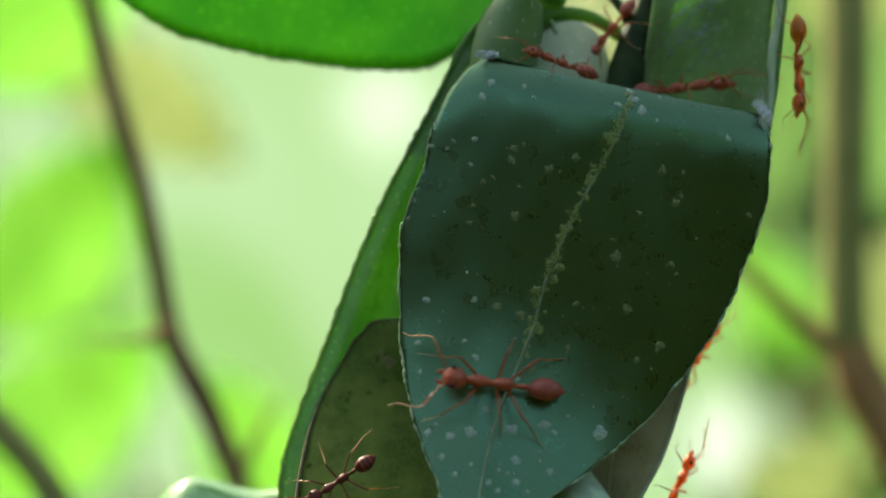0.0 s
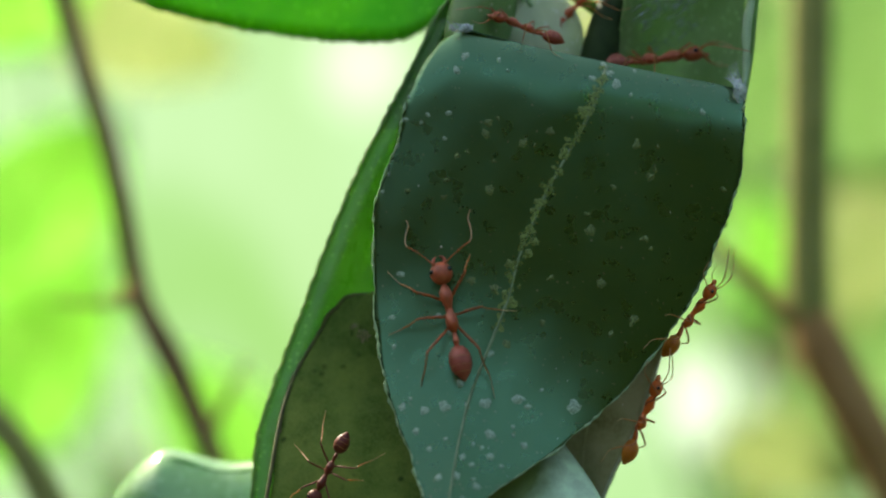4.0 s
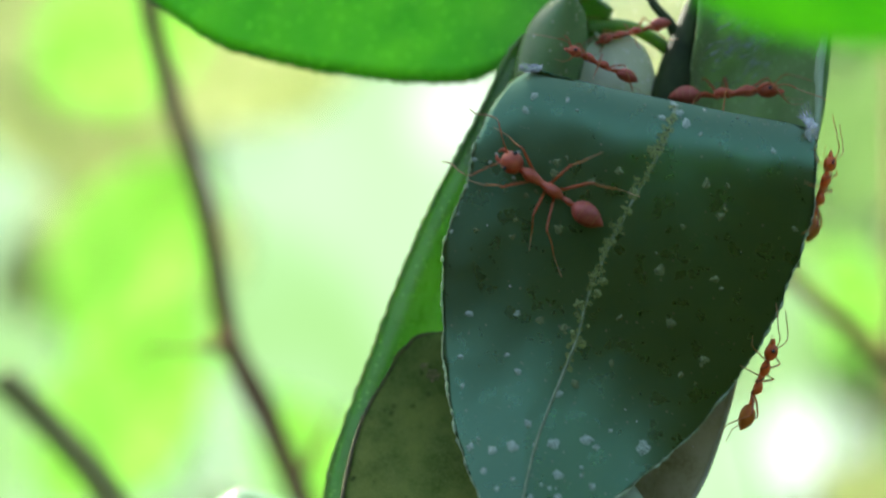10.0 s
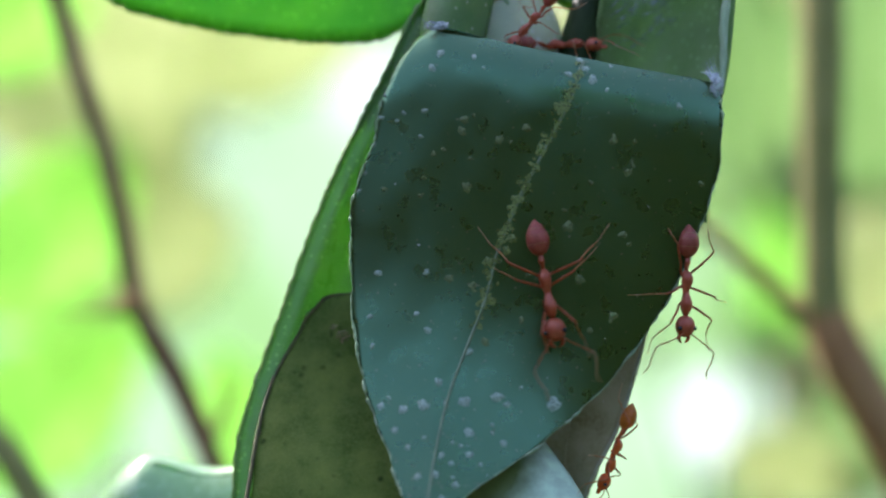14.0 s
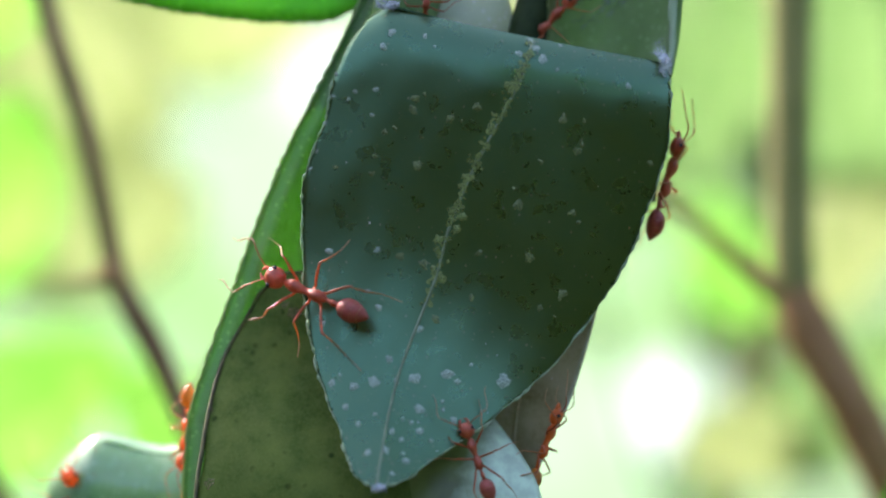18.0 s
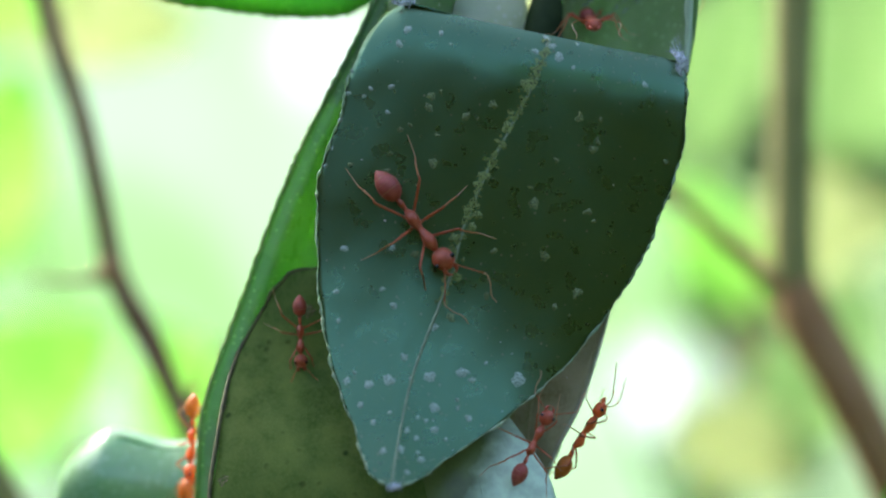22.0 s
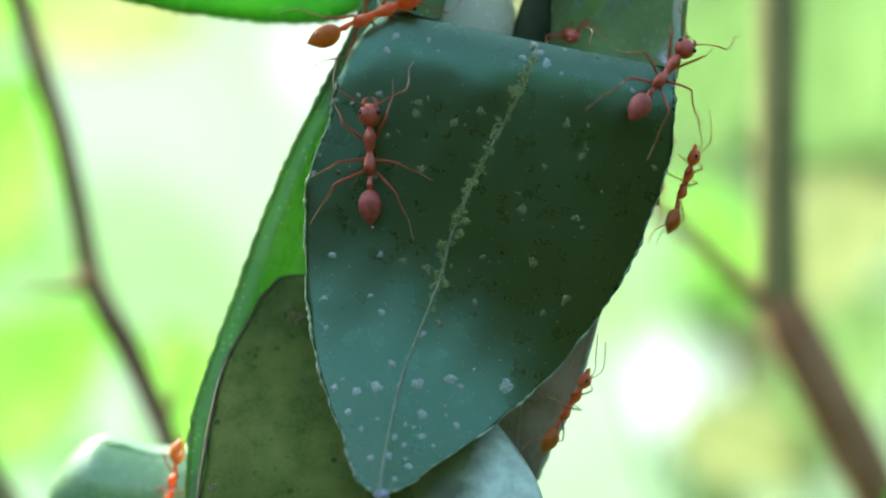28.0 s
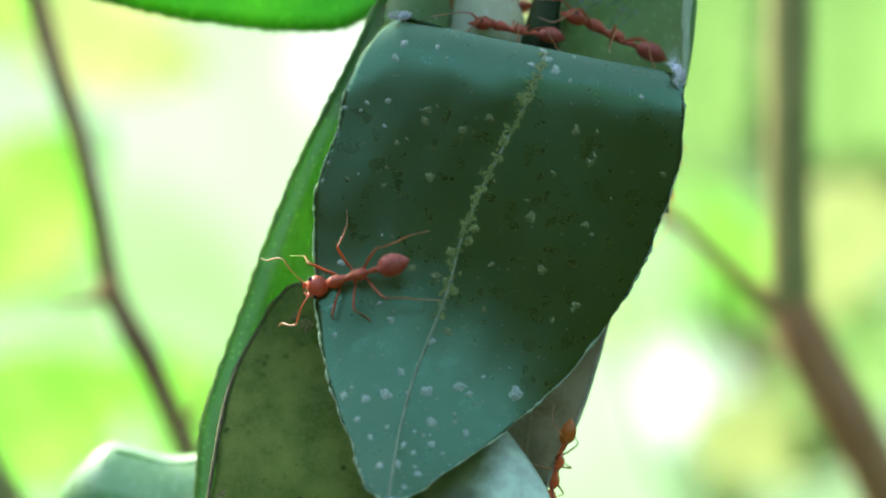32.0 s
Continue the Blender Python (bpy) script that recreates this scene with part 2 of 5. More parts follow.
M_BROWNTWIG = simple_material("brown_twig", (0.32, 0.165, 0.065), (0.45, 0.26, 0.12), 90, 0.8, 0.2, 0.5, 0.0004)
M_ANT = simple_material("ant_shell", (0.38, 0.085, 0.036), (0.54, 0.13, 0.06), 2200, 0.36, 0.5, 0.25, 0.00003, (0.95, 0.16, 0.03), 0.22)
M_GASTER = simple_material("ant_gaster", (0.3, 0.066, 0.042), (0.44, 0.11, 0.075), 2600, 0.45, 0.45, 0.3, 0.00003, (0.9, 0.22, 0.02), 0.2)
# the ant shell recoloured orange: the sun's backlight is put into the colour
M_ANT_BACKLIT = simple_material("ant_shell_backlit", (0.66, 0.15, 0.035), (0.8, 0.22, 0.05), 2200, 0.36, 0.5, 0.25, 0.00003, (0.98, 0.3, 0.05), 0.42)
M_AMBER = simple_material("ant_gaster_amber", (0.42, 0.13, 0.025), (0.55, 0.2, 0.03), 2600, 0.4, 0.45, 0.3, 0.00003, (0.95, 0.45, 0.04), 0.35)
# the ant shell again, with the olive leaf's shade put into its colour
M_ANT_SHADED = simple_material("ant_shell_shaded", (0.1, 0.018, 0.01), (0.15, 0.03, 0.018), 2200, 0.45, 0.3, 0.25, 0.00003)
M_LEG = simple_material("ant_leg", (0.3, 0.13, 0.05), (0.44, 0.23, 0.1), 1800, 0.4, 0.4, 0.2, 0.00003, (0.95, 0.4, 0.1), 0.35)
M_FEMUR = simple_material("ant_femur", (0.3, 0.075, 0.03), (0.42, 0.12, 0.05), 1800, 0.4, 0.4, 0.2, 0.00003, (0.95, 0.28, 0.06), 0.3)
M_FOOT = simple_material("ant_foot", (0.38, 0.24, 0.13), (0.52, 0.38, 0.24), 1800, 0.5, 0.4, 0.2, 0.00003, (0.95, 0.55, 0.25), 0.35)
M_EYE = simple_material("ant_eye", (0.008, 0.006, 0.006), (0.015, 0.01, 0.01), 2000, 0.15, 0.6)
M_GROUND = simple_material("ground", (0.05, 0.08, 0.025), (0.11, 0.12, 0.05), 6, 0.9, 0.1, 0.8, 0.02, fine=60)


# ---- helpers for shapes ----
def lerp(a, b, f):
    return a + (b - a) * f


def spline(points, f):
    """A point at 0..1 along a smooth curve through the control points."""
    n = len(points) - 1
    s = min(max(f, 0.0), 1.0) * n
    i = min(int(s), n - 1)
    s -= i
    p0, p1, p2, p3 = (points[min(max(k, 0), n)] for k in (i - 1, i, i + 1, i + 2))
    return tuple(0.5 * (2 * b + (c - a) * s + (2 * a - 5 * b + 4 * c - d) * s * s + (3 * b - a - 3 * c + d) * s ** 3) for a, b, c, d in zip(p0, p1, p2, p3))


def part(name, bm, material, parent=None, label=""):
    """One mesh object out of a bmesh in millimetres, under a thing or a part."""
    for v in bm.verts:
        v.co *= MM
    bmesh.ops.recalc_face_normals(bm, faces=bm.faces[:])
    me = bpy.data.meshes.new(name)
    bm.to_mesh(me)
    bm.free()
    for p in me.polygons:
        p.use_smooth = True
    me.materials.append(material)
    ob = new(name, me)
    ob.parent = parent
    if label:
        ob["label"] = label
    return ob


def sheet(cols, rows, place, thick=0.22):
    """A closed thin sheet: place(u, v) gives a point in millimetres."""
    bm = bmesh.new()
    grid = [[Vector(place(i / cols, j / rows)) for i in range(cols + 1)] for j in range(rows + 1)]

    def normal(j, i):
        a = grid[j][min(i + 1, cols)] - grid[j][max(i - 1, 0)]
        b = grid[min(j + 1, rows)][i] - grid[max(j - 1, 0)][i]
        c = a.cross(b)
        return c.normalized() if c.length > 1e-9 else Vector((0, -1, 0))

    sides = []
    for s in (-0.5, 0.5):
        sides.append([[bm.verts.new(grid[j][i] + normal(j, i) * thick * s) for i in range(cols + 1)] for j in range(rows + 1)])
    for k, g in enumerate(sides):
        for j in range(rows):
            for i in range(cols):
                q = (g[j][i], g[j][i + 1], g[j + 1][i + 1], g[j + 1][i])
                bm.faces.new(q if k else q[::-1])
    a, b = sides
    edge = [(0, i) for i in range(cols)] + [(j, cols) for j in range(rows)] + [(rows, i) for i in range(cols, 0, -1)] + [(j, 0) for j in range(rows, 0, -1)]
    for n, (j, i) in enumerate(edge):
        jj, ii = edge[(n + 1) % len(edge)]
        bm.faces.new((a[j][i], a[jj][ii], b[jj][ii], b[j][i]))
    return bm


def tube(points, radii, sides=8, steps=0, bm=None):
    """A tapered round tube along a smooth curve."""
    bm = bm or bmesh.new()
    steps = steps or (len(points) - 1) * 4
    pts = [Vector(spline(points, i / steps)) for i in range(steps + 1)]
    rad = [spline([(r,) for r in radii], i / steps)[0] for i in range(steps + 1)]
    rings, side = [], None
    for i, p in enumerate(pts):
        d = (pts[min(i + 1, steps)] - pts[max(i - 1, 0)]).normalized()
        side = d.orthogonal().normalized() if side is None else (side - d * side.dot(d)).normalized()
        up = d.cross(side)
        rings.append([bm.verts.new(p + (side * math.cos(a) + up * math.sin(a)) * max(rad[i], 0.01)) for a in (2 * math.pi * k / sides for k in range(sides))])
    for r, s in zip(rings, rings[1:]):
        for k in range(sides):
            bm.faces.new((r[k], r[(k + 1) % sides], s[(k + 1) % sides], s[k]))
    bm.faces.new(rings[0][::-1])
    bm.faces.new(rings[-1])
    return bm


def lathe(profile, squash=1.0, sides=12):
    """A body turned about x: profile rows of (x, radius, height offset)."""
    bm = bmesh.new()
    rings = [[bm.verts.new((x, r * math.cos(a), h + r * squash * math.sin(a))) for a in (2 * math.pi * k / sides for k in range(sides))] for x, r, h in profile]
    for r, s in zip(rings, rings[1:]):
        for k in range(sides):
            bm.faces.new((r[k], r[(k + 1) % sides], s[(k + 1) % sides], s[k]))
    bm.faces.new(rings[0][::-1])
    bm.faces.new(rings[-1])
    return bm


def smooth_profile(rows, steps=14):
    return [spline(rows, i / steps) for i in range(steps + 1)]


def teeth(f, length, pitch=0.75, size=0.13):
    """The small rounded teeth of a citrus leaf's margin, at f of an edge of that length."""
    s = f * length / pitch
    s += 0.3 * math.sin(0.83 * s) + 0.2 * math.sin(2.1 * s + 1)
    return size * abs(math.sin(math.pi * s)) * (0.65 + 0.35 * math.sin(1.7 * s) * math.sin(0.6 * s))


# ---- the folded leaf: its tip hangs down in front of the nest ----
FOLD = [(-0.9, 14.6), (1.6, 13.95), (4.1, 13.35), (8.3, 12.55), (11.9, 11.85), (15.0, 11.35), (16.6, 11.0)]
LEFT = [(-0.9, 14.6), (-2.7, 13.4), (-3.4, 12.3), (-4.3, 9.8), (-5.0, 6.8), (-5.9, 4.1), (-6.2, 1.2), (-6.1, -2.0), (-5.75, -5.0), (-5.4, -7.2), (-4.65, -9.3), (-3.8, -11.4), (-3.0, -13.4), (-2.3, -14.6), (-1.3, -15.2)]
RIGHT = [(16.6, 11.0), (17.15, 10.2), (17.15, 8.7), (16.9, 6.2), (16.3, 3.6), (15.3, 0.8), (14.15, -1.7), (12.75, -4.2), (10.85, -6.6), (8.85, -8.9), (6.8, -10.55), (4.5, -12.2), (2.2, -13.6), (0.5, -14.65), (-0.9, -15.2)]
RIB = [(8.4, 12.7), (7.6, 10.0), (6.2, 7.2), (4.4, 3.7), (3.0, 0.2), (2.3, -2.6), (0.9, -6.2), (-0.1, -9.0), (-0.8, -12.2), (-1.2, -15.0)]
R_FOLD, R_BACK, Y_FOLD = 5.8, 2.6, -0.3


def fold_height(x):
    for (x0, z0), (x1, z1) in zip(FOLD, FOLD[1:]):
        if x <= x1 or x1 == FOLD[-1][0]:
            return lerp(z0, z1, (x - x0) / (x1 - x0))


def flap_depth(x, z):
    """How far back the front face of the hanging tip lies."""
    d = max(fold_height(max(x, -0.9)) - z - max(0, -0.9 - x) * 0.3, 0.0)
    y = Y_FOLD - 1.5 * (1 - max(0.0, 1 - d / R_FOLD) ** 4.0)
    bend = 13.5 + 0.22 * (x - 2)
    if d > bend:
        y -= 4.1 * ((d - bend) / 15) ** 2.1
    y += 0.05 * math.sin(x * 0.75 + 0.8) * math.exp(-((d - 3.6) / 1.8) ** 2)
    mid = 5.4 + 0.33 * z
    half = 11.5 if z > -4 else max(2.0, 11.5 - 0.75 * (-4 - z))
    s = (x - mid) / half
    y += (1.3 if s > 0 else 0.8) * min(abs(s), 1.3) ** 3 * min(1.0, max(0.1, (z + 15) / 11))
    return y + 0.05 * math.sin(x * 0.55 + z * 0.3) + 0.015 * math.sin(x * 1.3 - z * 0.9)


def flap_point(u, v):
    """v: 0 at the fold, 1 at the tip; u: from the one margin to the other."""
    w = v ** 1.25
    l, r = spline(LEFT, w), spline(RIGHT, w)
    if v < 0.5:
        k = (1 - v / 0.5) ** 3
        f = spline(FOLD, u)
    else:
        k, f = 0.0, (0, 0)
    x, z = lerp(l[0], r[0], u), lerp(l[1], r[1], u)
    if k:
        x, z = lerp(x, f[0], k), lerp(z, f[1], k)
    if u in (0.0, 1.0) and v > 0.06:
        x += (teeth(w, 42, 0.62, 0.12 if u else 0.08) + 0.07 * math.sin(37 * w + 5 * u) + 0.05 * math.sin(83 * w + 1)) * (1 if u else -1)
    return x, flap_depth(x, z), z


def flap_sheet(u, v):
    """The same, with the part that goes back over the fold."""
    if v < 0.2:
        a = (0.2 - v) / 0.2 * 2.6
        x, z = spline(FOLD, u)
        if a < math.pi / 2:
            return x, Y_FOLD + R_BACK * math.sin(a), z - R_BACK * (1 - math.cos(a))
        return x, Y_FOLD + R_BACK, z - R_BACK - (a - math.pi / 2) * 6
    return flap_point(u, (v - 0.2) / 0.8)


folded_leaf = tagged(new("folded_leaf"), "dark green citrus leaf folded over, its tip hanging down", "leaf")
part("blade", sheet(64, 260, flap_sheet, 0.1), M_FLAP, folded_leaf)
rib_pts = []
for i in range(19):
    x, z = spline(RIB, i / 18)
    z = min(z, fold_height(x) - 0.25) if i == 0 else z
    rib_pts.append((x, flap_depth(x, z) + lerp(0.07, -0.03, min(1, i / 10)), z))
part("midrib", tube(rib_pts, [0.16, 0.13, 0.11, 0.11, 0.1, 0.08], 8, 54), M_RIB, folded_leaf, "pale green midrib")

# spots on the blade, x, z and radius: lichen crusts, pale dried drops, moss along the midrib, the tip's pale chips, grit
CRUSTS = [(0.9, 8.5, 0.25), (1.5, 8.8, 0.14), (0.8, 7.8, 0.25), (-0.4, 6.7, 0.18), (-1.0, 6.4, 0.18), (1.3, 6.1, 0.14), (-1.6, 4.9, 0.14), (-4.1, 4.2, 0.18), (1.1, 4.3, 0.29), (-1.8, 3.8, 0.18), (3.1, 7.3, 0.25), (3.8, 7.1, 0.14), (4.8, 8.0, 0.25), (10.2, 7.3, 0.29), (11.5, 7.2, 0.14), (11.4, 5.7, 0.22), (11.1, 5.3, 0.25), (8.8, 4.6, 0.18), (15.7, 4.6, 0.18), (7.2, 2.9, 0.18), (7.4, 1.9, 0.32), (10.8, 1.4, 0.25), (11.2, 0.8, 0.14), (5.0, -1.1, 0.25), (8.1, -1.4, 0.29), (10.2, -3.7, 0.32), (8.8, -4.6, 0.18), (4.5, -3.9, 0.25), (0.0, -1.4, 0.25), (1.5, -1.9, 0.29), (2.3, -5.3, 0.25), (9.7, -5.1, 0.14)]
DROPS = [(-0.6, 12.7, 0.24), (-1.1, 11.8, 0.26), (1.5, 12.5, 0.16), (2.1, 11.8, 0.12), (-4.1, 10.1, 0.11), (-4.3, 8.7, 0.18), (-2.9, 9.0, 0.14), (-3.3, 8.5, 0.14), (-1.8, 7.5, 0.14), (-4.8, 7.0, 0.18), (-1.6, 9.1, 0.18), (-5.3, 5.2, 0.14), (-5.7, 4.1, 0.14), (10.1, 12.0, 0.16), (9.8, 10.4, 0.14), (14.3, 9.4, 0.22), (8.9, 11.1, 0.3), (7.4, 11.4, 0.24), (8.2, 12.3, 0.24), (8.5, 11.8, 0.28), (-1.3, -4.6, 0.22), (-2.0, -3.6, 0.18), (-4.4, -1.1, 0.22), (-1.4, -1.0, 0.22), (-4.9, -3.8, 0.18), (-4.7, -5.6, 0.18), (1.3, -5.9, 0.22), (-0.2, -9.0, 0.14)]
MOSSY = [(6.9, 9.3, 0.38), (6.5, 7.7, 0.2), (5.7, 6.7, 0.34), (5.4, 5.5, 0.3), (4.8, 4.4, 0.3), (4.2, 3.6, 0.34), (3.9, 3.0, 0.3), (3.9, 1.1, 0.34), (3.6, 0.4, 0.26), (2.4, -0.3, 0.34), (2.4, -2.7, 0.38), (2.1, -2.1, 0.2), (1.9, -3.5, 0.18), (3.0, -1.7, 0.14)]
CHIPS = [(-4.1, -9.2, 0.25), (-2.7, -9.4, 0.29), (-1.5, -9.1, 0.29), (-3.6, -8.7, 0.14), (-0.6, -7.7, 0.25), (-3.2, -10.6, 0.22), (1.0, -8.9, 0.29), (3.0, -8.6, 0.39), (3.6, -9.1, 0.22), (1.3, -10.7, 0.32), (6.5, -9.1, 0.36), (-0.4, -12.0, 0.22), (0.2, -12.5, 0.18), (1.3, -12.0, 0.25), (3.4, -11.4, 0.18), (2.7, -10.8, 0.14), (-0.7, -13.1, 0.25), (-1.8, -13.2, 0.22), (0.5, -13.7, 0.18), (0.3, -13.3, 0.14), (-0.3, -14.4, 0.18), (2.7, -10.3, 0.14), (0.8, -11.5, 0.11), (4.5, -8.1, 0.14), (-1.4, -11.0, 0.14), (2.0, -12.6, 0.14), (-2.4, -11.6, 0.14), (0.3, -11.3, 0.14)]
GRIT = [(-3.4, 4.5, 0.05), (12.4, 3.1, 0.06), (-1.9, 0.7, 0.08), (5.4, -6.8, 0.05), (6.1, -7.5, 0.05), (9.6, -9.0, 0.05), (1.2, -11.5, 0.05), (5.5, -11.0, 0.05), (2.4, -13.2, 0.04)]


def speck_mesh(seed, r):
    rng = random.Random(seed)
    bm = bmesh.new()
    n = 13
    top = bm.verts.new((0, -0.01, 0))
    ring = []
    for k in range(n):
        a = 2 * math.pi * k / n
        q = r * rng.uniform(0.55, 1.15)
        ring.append((bm.verts.new((q * 0.7 * math.cos(a), -0.008, q * 0.7 * math.sin(a))), bm.verts.new((q * math.cos(a), 0.03, q * math.sin(a)))))
    for k in range(n):
        (a, b), (c, d) = ring[k], ring[(k + 1) % n]
        bm.faces.new((top, a, c))
        bm.faces.new((a, b, d, c))
    return bm


def place_specks(spots, material, seed, wider=1.3):
    kinds = [part("speck", speck_mesh(seed + k, 1.0), material, folded_leaf) for k in range(4)]
    for k, (x, z, r) in enumerate(spots):
        ob = kinds[k] if k < 4 else new("speck", kinds[k % 4].data)
        ob.parent = folded_leaf
        ob.matrix_basis = flap_frame(x, z, 0.075) @ pose(0, 0, 0, 0, k * 77, 0)
        ob.scale = (r * wider, 1, r * wider * (1.0, 0.8, 1.15, 0.7)[k % 4])


def flap_normal(x, z):
    e = 0.15
    gx = (flap_depth(x + e, z) - flap_depth(x - e, z)) / (2 * e)
    gz = (flap_depth(x, z + e) - flap_depth(x, z - e)) / (2 * e)
    return Vector((gx, -1, gz)).normalized()


def flap_frame(x, z, off=0.0):
    """A frame on the front face: its -y axis stands out from the leaf."""
    out = flap_normal(x, z)
    up = (Vector((0, 0, 1)) - out * out.z).normalized()
    m = Matrix((up.cross(out), -out, up)).transposed()
    if m.determinant() < 0:
        m = Matrix((-up.cross(out), -out, up)).transposed()
    p = Vector((x, flap_depth(x, z), z)) + out * off
    return Matrix.Translation(p * MM) @ m.to_4x4()


place_specks(CRUSTS, M_SPECK, 1)
place_specks(DROPS, M_FRESH, 11)
place_specks(MOSSY, M_MOSS, 21)
place_specks(CHIPS, M_FRESH, 31)
place_specks(GRIT, M_GLINT, 41, 1.0)

for edge, first in ((0.0, 0.3), (1.0, 0.1)):
    pts = [tuple(Vector(flap_point(edge, lerp(first, 0.985, f / 120))) + Vector((0.0, -0.08, 0))) for f in range(121)]
    worn = random.Random(3 + int(edge))
    part("margin", tube(pts, [worn.choice((0.02, 0.03, 0.04, 0.06, 0.11)) for f in range(110)], 6, 330), M_MARGIN, folded_leaf, "thin pale toothed margin")

# fine dust of tiny specks, past counting
dust_rng = random.Random(5)
bm = bmesh.new()
for k in range(600):
    v, u = dust_rng.random() ** 0.8, dust_rng.uniform(0.03, 0.97)
    x, _, z = flap_point(u, 0.04 + 0.93 * v)
    m, r = flap_frame(x, z, 0.06), dust_rng.choice((0.02, 0.03, 0.03, 0.04, 0.05, 0.06, 0.09))
    vs = [bm.verts.new((m.translation / MM) + m.to_3x3() @ Vector((r * math.cos(a) * dust_rng.uniform(0.6, 1.2), -0.02, r * math.sin(a)))) for a in (0, 1.26, 2.5, 3.77, 5.03)]
    bm.faces.new(vs)
tagged(part("speck_dust", bm, M_DUST, folded_leaf), kind="stuff")

# flakes of moss along both sides of the midrib
moss_rng = random.Random(12)
bm = bmesh.new()
for k in range(180):
    f = moss_rng.uniform(0.02, 0.62) ** 1.0
    x, z = spline(RIB, f)
    x, z = x - 0.07 + moss_rng.gauss(0, 0.14), z + moss_rng.gauss(0, 0.3)
    if z > fold_height(x) - 0.3:
        continue
    m, r = flap_frame(x, z, 0.1 + 0.003 * (k % 5)), moss_rng.uniform(0.09, 0.22) * moss_rng.choice((1, 1, 1, 1.5))
    n = 7
    bm.faces.new([bm.verts.new((m.translation / MM) + m.to_3x3() @ Vector((q * math.cos(a), -0.004, q * math.sin(a)))) for a, q in ((2 * math.pi * i / n, r * moss_rng.uniform(0.45, 1.15)) for i in range(n))])
tagged(part("moss_crust", bm, M_MOSS, folded_leaf), kind="stuff")


# ---- the nest: leaves drawn together behind the folded one ----
BACK_L = [(4.4, 19.0), (2.6, 20.0), (0.6, 19.2), (-1.0, 17.6), (-2.4, 15.9), (-4.2, 12.1), (-5.7, 9.1), (-7.0, 6.5), (-8.3, 3.5), (-9.5, 0.4), (-10.75, -3.2), (-11.85, -6.2), (-12.9, -9.2), (-13.65, -11.8), (-13.95, -15.2), (-13.95, -19.3), (-12.8, -26.0)]
BACK_R = [(3.2, 17.5), (5.0, 14.2), (8.0, 11.4), (11.0, 10.6), (14.0, 10.0), (16.4, 9.4), (17.0, 8.0), (16.6, 4.0), (15.2, 1.0), (13.9, -2.0), (12.3, -5.0), (11.6, -7.5), (11.2, -10.2), (9.9, -12.9), (8.6, -16.1), (6.0, -20.0), (2.0, -26.0)]


def back_point(u, v):
    l, r = spline(BACK_L, v), spline(BACK_R, v)
    cup = 4 * u * (1 - u)
    y = 2.6 + 7.0 * cup ** 0.55 * (1 - 0.25 * v) + (1 - v) * 1.2
    x, z = lerp(l[0], r[0], u), lerp(l[1], r[1], u)
    if u in (0.0, 1.0):
        x += teeth(v, 48, 1.0, 0.17) * (1 if u else -1)
    lip = (u / 0.045) ** 0.7 if u < 0.045 else max(0.0, 1 - (u - 0.045) / 0.06)
    y -= 2.0 * lip * (1 if v > 0.25 else 0.6)
    return x, y + 0.15 * math.sin(z * 0.8) * cup, z


back_leaf = tagged(new("nest_leaf"), "bright green citrus leaf cupped behind the folded one, lit through", "leaf", "nest leaves")
part("blade", sheet(48, 200, lambda u, v: back_point(u ** 1.8, v), 0.24), M_BACK, back_leaf)
part("margin", tube([tuple(Vector(back_point(0.0, 0.16 + 0.8 * f / 150))) for f in range(151)], [0.12, 0.12], 6, 300), M_EDGE, back_leaf, "pale toothed margin")
part("midrib", tube([tuple(Vector(back_point(0.5, f)) + Vector((0, -0.2, 0))) for f in (0.2, 0.4, 0.6, 0.8, 0.98)], [0.3, 0.4, 0.5], 8, 24), M_BACK, back_leaf)

OLIVE_L = [(-4.0, -1.6), (-6.4, -2.5), (-8.0, -2.75), (-8.9, -3.6), (-9.8, -5.0), (-10.7, -6.5), (-11.5, -8.1), (-12.0, -10.2), (-12.3, -13.1), (-12.45, -18.9), (-11.0, -27.0)]
OLIVE_R = [(-3.0, -1.6), (-1.0, -3.0), (1.0, -5.5), (2.6, -8.0), (4.2, -10.0), (5.6, -11.5), (6.7, -12.7), (8.0, -14.5), (8.6, -15.6), (9.2, -18.6), (8.5, -27.0)]


def olive_point(u, v):
    l, r = spline(OLIVE_L, v), spline(OLIVE_R, v)
    x, z = lerp(l[0], r[0], u), lerp(l[1], r[1], u)
    y = 2.6 - 8.0 / (1 + math.exp((z + 11.5) / 2.6)) * (0.75 + 0.25 * math.sin(math.pi * u)) + 1.8 * u * u + 1.2 * (1 - u) ** 6
    return x + (0.12 * math.sin(v * 70) if u == 0 else 0), y + 0.1 * math.sin(x * 0.9 + z * 0.5), z


olive = tagged(new("nest_leaf"), "olive underside of a leaf with brown rim and dark specks", "leaf", "nest leaves")
part("blade", sheet(44, 70, olive_point, 0.09), M_OLIVE, olive)
rim = [tuple(Vector(olive_point(0, f)) + Vector((-0.04, -0.06, 0.02))) for f in (0.03, 0.1, 0.16, 0.22, 0.28, 0.34, 0.4, 0.48, 0.56, 0.64, 0.72, 0.8, 0.88, 0.96)]
part("rim", tube(rim, [0.1, 0.14, 0.13, 0.15, 0.14], 6, 80), M_RIM, olive, "brown dried rim")
vein = [tuple(Vector(olive_point(u, f)) + Vector((0, -0.1, 0))) for u, f in ((0.5, 0.3), (0.5, 0.5), (0.51, 0.65), (0.53, 0.8), (0.55, 0.97))]
part("midrib", tube(vein, [0.14, 0.2, 0.24], 8, 30), M_OLIVE, olive)

